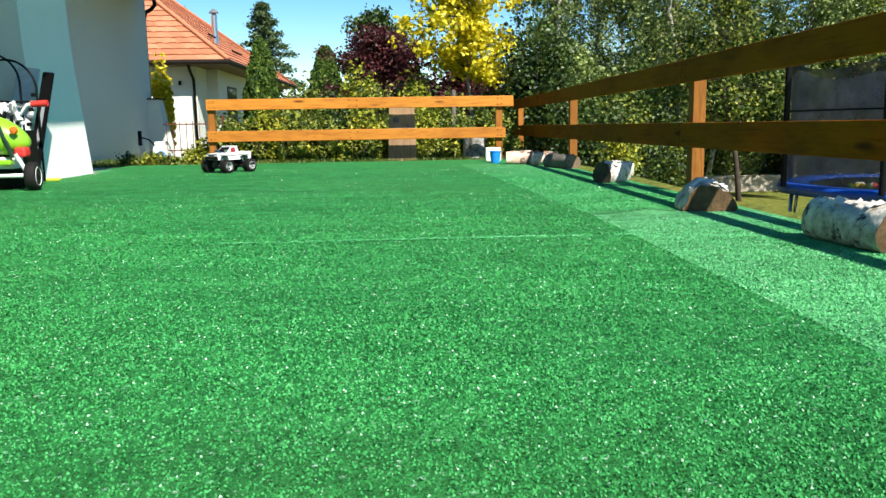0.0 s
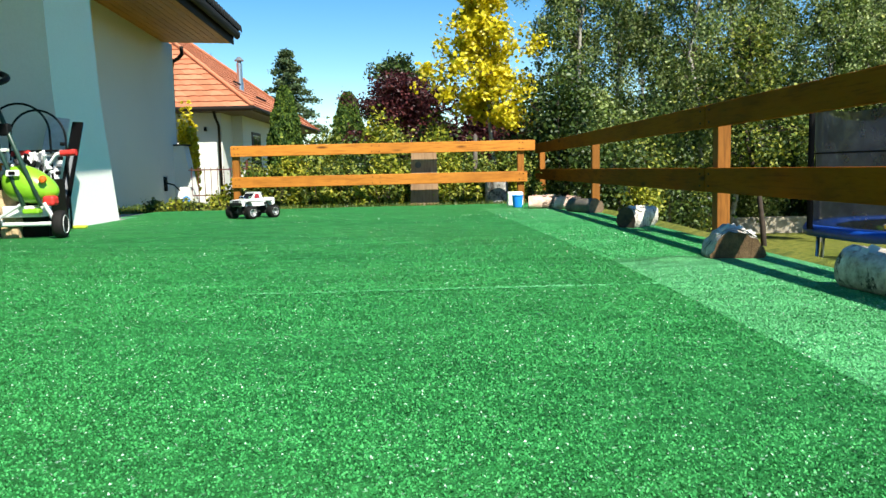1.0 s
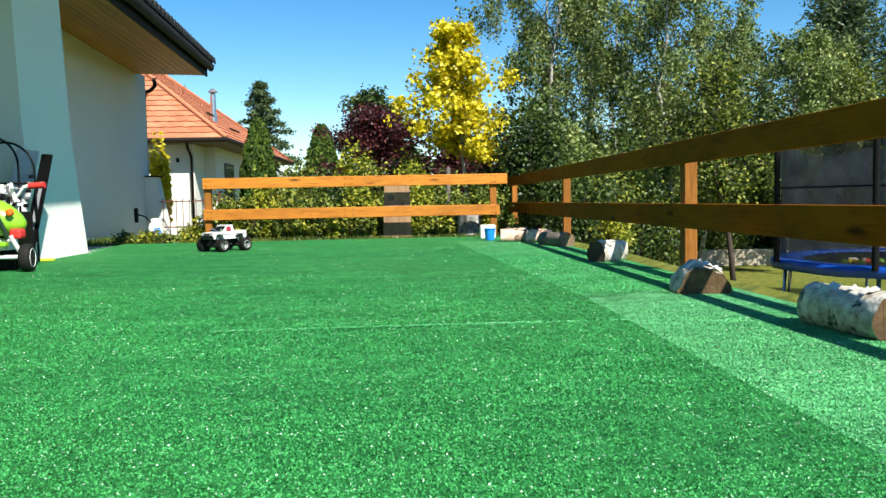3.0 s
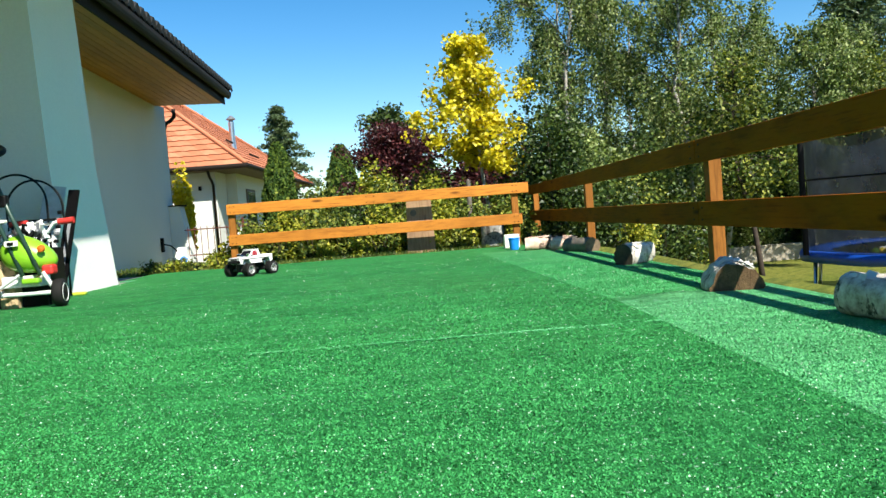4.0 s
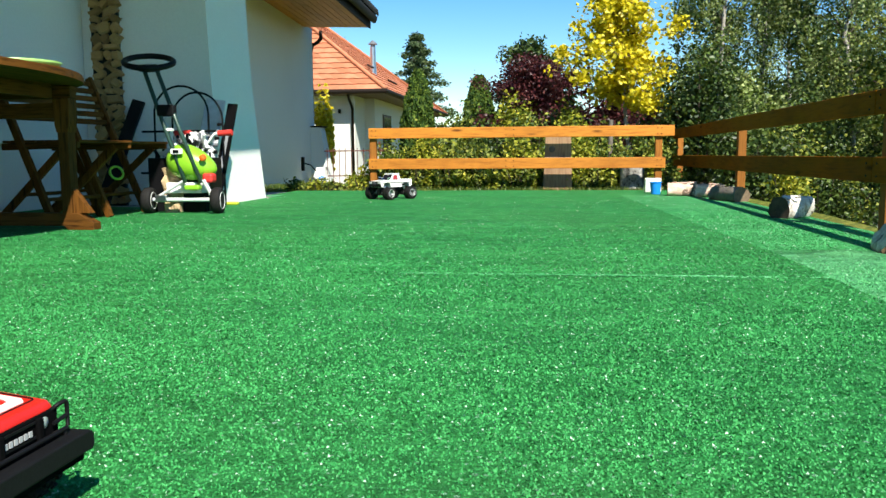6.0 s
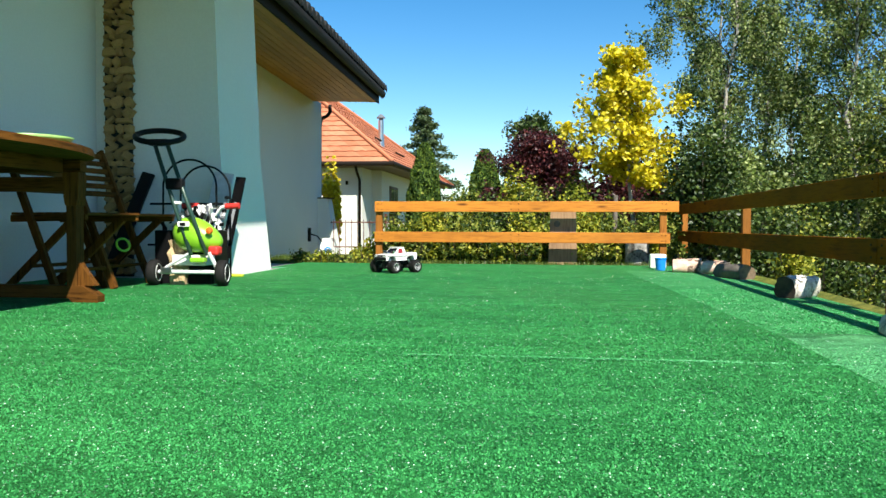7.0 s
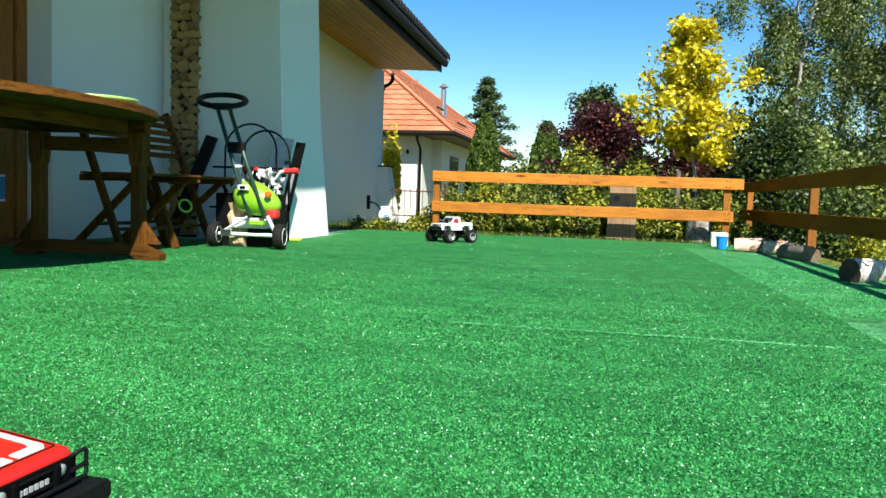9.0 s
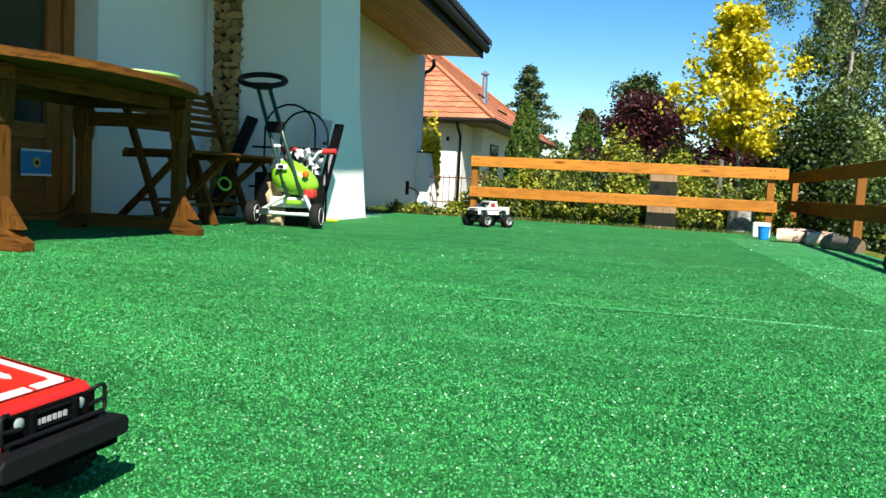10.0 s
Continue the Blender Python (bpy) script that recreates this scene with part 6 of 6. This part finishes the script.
tree("broadleaf_tree", (-0.40, 15.5), 2.85, "dark green garden tree behind the plum", DARK_LEAF, BARK, 14, spread=0.28, n_limb=34, n_leaf=17000, size=0.066, low=0.15, trunk=0.06, clump=0.10)
conifer("thuja", (-2.03, 11.9), 1.85, 0.32, "slim green columnar thuja", 15, THUJA_LEAF, 26000, 0.06, False)
conifer("thuja", (-1.22, 14.0), 2.0, 0.40, "dark green columnar thuja", 16, THUJA_LEAF, 26000, 0.065, False)
conifer("spruce", (-5.35, 33.0), 6.0, 3.2, "blue-green spruce behind the roofs", 17, NEEDLE, 19000, 0.13)
conifer("spruce", (-8.6, 33.5), 5.9, 1.0, "dark spruce behind the orange roof", 18, NEEDLE, 9000, 0.14)
shrub((-4.33, 14.5), (0.20, 0.20, 1.72), "golden-leaved climbing shrub at the house corner", GOLD_LEAF, 19, 7500, 0.075, "shrub", name="climbing_shrub")

# hedge plants behind the far fence
rng0 = random.Random(21)
for i in range(9):
    x = -1.75 + i * 0.36
    lf = (BUSH_LEAF, LIME_LEAF, BUSH_LEAF, BUSH_LEAF, LIME_LEAF)[i % 5]
    shrub((x + rng0.uniform(-0.1, 0.1), 8.35 + rng0.uniform(-0.12, 0.3)), (0.34, 0.26, rng0.uniform(0.42, 0.62)), "leafy green hedge shrub behind the fence" if lf is BUSH_LEAF else "yellow-green hedge shrub behind the fence", lf, 30 + i, 3600, 0.042)
for i in range(7):
    x = -1.2 + i * 0.50
    shrub((x + rng0.uniform(-0.1, 0.1), 9.4 + rng0.uniform(-0.1, 0.5)), (0.42, 0.35, rng0.uniform(0.65, 1.0)), "taller leafy shrub behind the hedge", (BUSH_LEAF, DARK_LEAF, BUSH_LEAF, LIME_LEAF)[i % 4], 50 + i, 4000, 0.046)
shrub((-0.45, 10.9), (0.45, 0.4, 1.15), "yellow-green leafy garden shrub", LIME_LEAF, 62, 4200, 0.058)
shrub((0.30, 11.0), (0.42, 0.4, 1.2), "pale green leafy shrub", BUSH_LEAF, 63, 4600, 0.058)
shrub((-1.75, 11.6), (0.45, 0.3, 0.55), "low red-leaved shrub behind the iron fence", PLUM_LEAF, 65, 3000, 0.05)
shrub((2.42, 7.6), (0.25, 0.22, 0.46), "golden dwarf conifer below the fence", LIME_LEAF, 64, 2600, 0.04)

# birch grove along the side
spots = [(2.6, 11.4, 5.9), (3.35, 12.6, 6.8), (4.25, 11.0, 5.8), (5.3, 12.6, 5.8), (6.2, 11.2, 3.7), (7.6, 12.8, 3.8), (3.1, 15.5, 7.4), (4.9, 15.8, 7.2), (6.9, 15.4, 4.9), (8.6, 11.6, 3.6), (9.8, 13.4, 3.9), (11.2, 11.2, 3.4)]
for i, (x, y, h) in enumerate(spots):
    birch((x, y), h, 100 + i, 240 if h > 4.5 else 170, 100, 0.20 if y > 12 else 0.24)
for i in range(16):
    x = 1.9 + i * 0.72
    y = 9.7 + rng0.uniform(-0.4, 0.7) if i < 3 else 13.6 + rng0.uniform(-0.2, 0.9)
    shrub((x, y), (0.62, 0.55, rng0.uniform(1.3, 2.0)) if i < 3 else (0.85, 0.7, rng0.uniform(1.7, 2.5) + (0.8 if i > 6 else 0.0)), "leafy undergrowth shrub below the birches", (DARK_LEAF, BIRCH_LEAF, DARK_LEAF)[i] if i < 3 else (BUSH_LEAF, BIRCH_LEAF, BIRCH_LEAF, DARK_LEAF)[i % 4], 130 + i, 8500, 0.052 if i < 3 else 0.062)
for i in range(9):
    x = 2.4 + i * 1.35
    shrub((x, 15.6 + rng0.uniform(-0.6, 0.6)), (1.05, 0.8, rng0.uniform(1.6, 2.4)), "dense dark green undergrowth", DARK_LEAF, 160 + i, 6500, 0.10)
for i, (x, y, h) in enumerate(((12.9, 21.5, 7.2), (15.6, 22.0, 8.4), (18.4, 21.5, 7.8))):
    tree("pine_tree", (x, y), h, "tall dark pine with a broken crown", NEEDLE, BARK, 180 + i, spread=0.22, n_limb=26, n_leaf=11000, size=0.20, low=0.45, trunk=0.14, droop=0.0, rise=0.3, clump=0.24, long=4.5, gather=0.6)
for i, (x, y, h) in enumerate(((4.80, 9.9, 3.2), (7.4, 11.9, 3.4))):
    tree("young_tree", (x, y), h, "slim young garden tree with a dark trunk", BUSH_LEAF, BARK, 190 + i, spread=0.22, n_limb=22, n_leaf=5200, size=0.055, low=0.38, trunk=0.038, droop=0.2, clump=0.12, gather=0.8)
for i, (x, y, h) in enumerate(((2.35, 8.7, 0.95), (2.85, 9.0, 1.15), (3.30, 9.3, 1.0), (3.75, 9.9, 1.2), (4.2, 10.4, 1.25), (3.15, 10.0, 1.4))):
    shrub((x, y), (0.48, 0.40, h), "dark leafy undergrowth at the foot of the birches", (DARK_LEAF, BUSH_LEAF)[i % 2], 200 + i, 4200, 0.05)
# grass and weeds at the terrace end and on the lawn
def grass(name, spots_n, place, hgt, material, seed, label):
    rng = np.random.default_rng(seed)
    p = place(rng, spots_n)
    z = np.array([ground_z(x, y) for x, y in p])
    a = rng.uniform(0, math.tau, len(p))
    h = hgt * rng.uniform(0.4, 1.25, len(p))
    bend = h * rng.uniform(0.1, 0.6, len(p))
    w = 0.0015 + 0.03 * h
    base = np.stack([p[:, 0], p[:, 1], z - 0.01], 1)
    side = np.stack([-np.sin(a) * w, np.cos(a) * w, 0 * a], 1)
    mid = base + np.stack([np.cos(a) * bend * 0.35, np.sin(a) * bend * 0.35, h * 0.6], 1)
    tip = base + np.stack([np.cos(a) * bend, np.sin(a) * bend, h], 1)
    v = np.stack([base - side, base + side, mid + side * 0.7, mid - side * 0.7, tip], 1).reshape(-1, 3)
    i = np.arange(len(p)) * 5
    f = [(k, k + 1, k + 2, k + 3) for k in i] + [(k + 3, k + 2, k + 4) for k in i]
    tagged(raw_mesh(name, v.tolist(), f, material), label, "grass", kind="stuff")


GRASS = foliage("grass_blade", (0.030, 0.070, 0.008, 1), (0.10, 0.155, 0.022, 1), (0.26, 0.29, 0.055, 1), passing=0.25)
grass("tall_grass", 9000, lambda r, n: np.stack([r.uniform(-3.6, -1.5, n), r.uniform(7.36, 10.8, n)], 1), 0.065, GRASS, 201, "rough grass between terrace and house")
grass("fence_grass", 9000, lambda r, n: np.stack([r.uniform(-2.0, 1.5, n), 7.38 + np.abs(r.normal(0, 0.35, n))], 1), 0.08, GRASS, 202, "rough grass and weeds along the fence foot")
grass("lawn_grass", 24000, lambda r, n: np.stack([2.0 + r.exponential(1.6, n), r.uniform(1.0, 9.5, n)], 1), 0.013, GRASS, 203, "mown lawn grass below the terrace")
rng1 = random.Random(77)
for i in range(18):
    shrub((-2.1 + i * 0.20 + rng1.uniform(-0.06, 0.06), 7.86 + rng1.uniform(-0.05, 0.15)), (0.18, 0.14, rng1.uniform(0.20, 0.42)), "low weedy plant at the fence foot", (LIME_LEAF, BUSH_LEAF)[i % 2], 220 + i, 1100, 0.04, "plant", name="weed_plant")

for i in range(12):
    shrub((rng1.uniform(-2.75, -1.9), rng1.uniform(7.55, 9.4)), (0.14, 0.13, rng1.uniform(0.10, 0.20)), "leafy weed in the rough grass", (LIME_LEAF, BUSH_LEAF, BUSH_LEAF)[i % 3], 250 + i, 600, 0.035, "plant", name="weed_plant")

# far woods closing the horizon
def far_woods():
    rng = np.random.default_rng(300)
    n = 50000
    a = rng.uniform(-0.95, 0.95, n)
    d = rng.uniform(52, 66, n)
    crest = 3.4 + 1.6 * np.sin(a * 23) + 1.2 * np.sin(a * 61 + 1)
    crest += np.where(a > 0.15, 3.0, 0.0)
    h = rng.uniform(0, 1, n) ** 0.8 * crest
    c = np.stack([np.sin(a) * d, np.cos(a) * d, h - 0.8], 1)
    tagged(leaves("far_woods", c, 0.5, DARK_LEAF, None, rng), "distant green woods on the horizon", "woods", kind="stuff")


far_woods()
low_wall = tagged(part("garden_wall", box(3.4, 13.5, 13.0, 13.12, -1.2, -0.60, 0.02), plain("sandy_concrete", (0.44, 0.38, 0.30), 0.9, grain=18, vary=0.3, bump=0.4)), "low grey concrete edging below the birches", "wall", kind="structure")


# ---- pile of the turf where the camera stands nearest ----
def pile(name, n, x0, x1, y0, y1, material, seed):
    """Short curled blades standing out of the turf sheet, thinning out with distance."""
    rng = np.random.default_rng(seed)
    y = y0 + (y1 - y0) * (1 - (1 - rng.uniform(0, 1, n)) ** 0.42)
    lo, hi = x0(y), x1(y)
    x = lo + (hi - lo) * rng.uniform(0, 1, n)
    a = rng.uniform(0, math.tau, n)
    far = np.clip(y + 0.4, 0.2, 5)
    h = rng.uniform(0.0015, 0.0040, n)
    w = rng.uniform(0.0011, 0.0020, n) * (1 + 0.25 * far)
    out = h * rng.uniform(0.3, 1.3, n)
    s = np.stack([-np.sin(a) * w, np.cos(a) * w, 0 * a], 1)
    b = np.stack([x, y, 0.0 * x - 0.002], 1)
    m = b + np.stack([np.cos(a) * out * 0.4, np.sin(a) * out * 0.4, h * 0.75], 1)
    t = b + np.stack([np.cos(a) * out, np.sin(a) * out, h + 0.001], 1)
    v = np.stack([b, m + s, m - s, t], 1).reshape(-1, 3)
    i = np.arange(n)[:, None] * 4
    f = np.concatenate([np.concatenate([i, i + 1, i + 2], 1), np.concatenate([i + 2, i + 1, i + 3], 1)])
    me = bpy.data.meshes.new(name)
    me.vertices.add(len(v))
    me.vertices.foreach_set("co", v.ravel())
    me.loops.add(f.size)
    me.loops.foreach_set("vertex_index", f.ravel())
    me.polygons.add(len(f))
    me.polygons.foreach_set("loop_start", np.arange(0, f.size, 3))
    me.polygons.foreach_set("loop_total", np.full(len(f), 3))
    me.update(calc_edges=True)
    me.materials.append(material)
    tagged(new(name, me), "short curly green turf pile", "artificial turf", kind="stuff")


def pile_mat(name, deep, mid, light, fleck):
    n = Nodes(name)
    c = n.ramp(n.island(), (0.0, deep), (0.40, mid), (0.95, light), (0.975, light), (0.98, fleck), (1.0, fleck))
    broad = n.noise(1.1, 5, 0.65, (1.0, 2.4, 1.0))
    c = n.mix(n.ramp(broad, (0.40, (0, 0, 0)), (0.62, (0.5, 0.5, 0.5))), c, shade(deep, 0.8))
    streak = n.noise(3.0, 6, 0.75, (0.6, 2.6, 1.0))
    c = n.mix(n.ramp(streak, (0.42, (0.26, 0.26, 0.26)), (0.54, (0, 0, 0))), c, shade(deep, 0.8))
    c = n.mix(n.ramp(streak, (0.54, (0, 0, 0)), (0.70, (0.30, 0.30, 0.30))), c, light)
    return n.done(c, 0.6, 0, 0.2)


wedge0 = lambda y: np.maximum(-2.5, -0.62 - 0.80 * (y + 0.95))
wedge1 = lambda y: 0.50 + 0.85 * (y + 0.95)
pile("turf_pile", 400000, wedge0, lambda y: np.minimum(seam_x(y), wedge1(y)), -0.35, 3.6, pile_mat("pile_main", (0.024, 0.218, 0.053, 1), (0.041, 0.292, 0.076, 1), (0.076, 0.42, 0.122, 1), (0.52, 0.72, 0.58, 1)), 401)
pile("turf_pile_strip", 80000, lambda y: seam_x(y), lambda y: np.clip(wedge1(y), seam_x(y), 1.48), 0.2, 2.06, pile_mat("pile_strip", (0.058, 0.31, 0.105, 1), (0.105, 0.46, 0.165, 1), (0.19, 0.62, 0.27, 1), (0.58, 0.70, 0.60, 1)), 402)


def seam_fibres(y0, seed, n, x0):
    """Pale loose fibres along a joint between two rolls, denser in some stretches."""
    rng = np.random.default_rng(seed)
    x = rng.uniform(x0, seam_x(y0), n)
    keep = np.array([noise.noise((a * 2.2, seed, 0)) + 0.5 * noise.noise((a * 9, seed, 3)) for a in x]) + rng.normal(0, 0.3, n) > 0.15
    x = x[keep]
    n = len(x)
    y = y0 + rng.normal(0, 0.0035, n)
    a = rng.normal(0, 0.6, n)
    L = rng.uniform(0.0015, 0.0045, n)
    z = rng.uniform(0.002, 0.006, n)
    d = np.stack([np.cos(a) * L, np.sin(a) * L, 0 * a], 1)
    s = np.stack([-np.sin(a), np.cos(a), 0.6 + 0 * a], 1) * 0.0011
    b = np.stack([x, y, z], 1)
    v = np.stack([b - d - s, b + d - s, b + d + s, b - d + s], 1).reshape(-1, 3)
    raw = raw_mesh("seam_fibre", v.tolist(), [(4 * i, 4 * i + 1, 4 * i + 2, 4 * i + 3) for i in range(n)], pile_mat("pale_fibre", (0.03, 0.25, 0.07, 1), (0.07, 0.36, 0.12, 1), (0.18, 0.50, 0.25, 1), (0.4, 0.6, 0.45, 1)))
    tagged(raw, "loose pale fibres along a turf joint", "artificial turf", kind="stuff")


seam_fibres(1.49, 411, 2600, -0.45)
pile("turf_pile_far_strip", 45000, lambda y: seam_x(y), lambda y: 1.48 + 0 * y, 2.21, 5.2, pile_mat("pile_far_strip", (0.030, 0.240, 0.068, 1), (0.060, 0.36, 0.112, 1), (0.12, 0.52, 0.185, 1), (0.50, 0.66, 0.54, 1)), 403)


def flecks():
    """Pale petals and dry fibre ends strewn over the turf, thicker in some patches."""
    rng = np.random.default_rng(431)
    n = 6500
    x, y = rng.uniform(-3.2, 1.46, n), 0.2 + 5.8 * rng.uniform(0, 1, n) ** 1.1
    keep = np.array([noise.noise((a * 1.3, b * 0.8, 7)) + 0.6 * noise.noise((a * 5, b * 3, 9)) for a, b in zip(x, y)]) + rng.normal(0, 0.25, n) > 0.22
    x, y = x[keep], y[keep]
    n = len(x)
    a, tilt = rng.uniform(0, math.tau, n), rng.uniform(0.3, 1.3, n)
    L = rng.uniform(0.0016, 0.0040, n) * (0.45 + 0.145 * y)
    d = np.stack([np.cos(a) * L, np.sin(a) * L, 0 * a], 1)
    s = np.stack([-np.sin(a) * np.cos(tilt), np.cos(a) * np.cos(tilt), np.sin(tilt)], 1) * (L * rng.uniform(0.4, 0.8, n))[:, None]
    b = np.stack([x, y, 0.0015 + np.abs(s[:, 2])], 1)
    v = np.stack([b - d, b - s, b + d, b + s], 1).reshape(-1, 3)
    m = Nodes("pale_petal")
    c = m.ramp(m.island(), (0.0, (0.22, 0.56, 0.30)), (0.5, (0.40, 0.68, 0.46)), (0.85, (0.74, 0.78, 0.70)), (0.95, (0.78, 0.68, 0.56)), (1.0, (0.50, 0.70, 0.86)))
    tagged(raw_mesh("petal_flecks", v.tolist(), [(4 * i, 4 * i + 1, 4 * i + 2, 4 * i + 3) for i in range(n)], m.done(c, 0.6, 0, 0.3)), "tiny pale petals scattered on the turf", "petals", kind="stuff")


flecks()
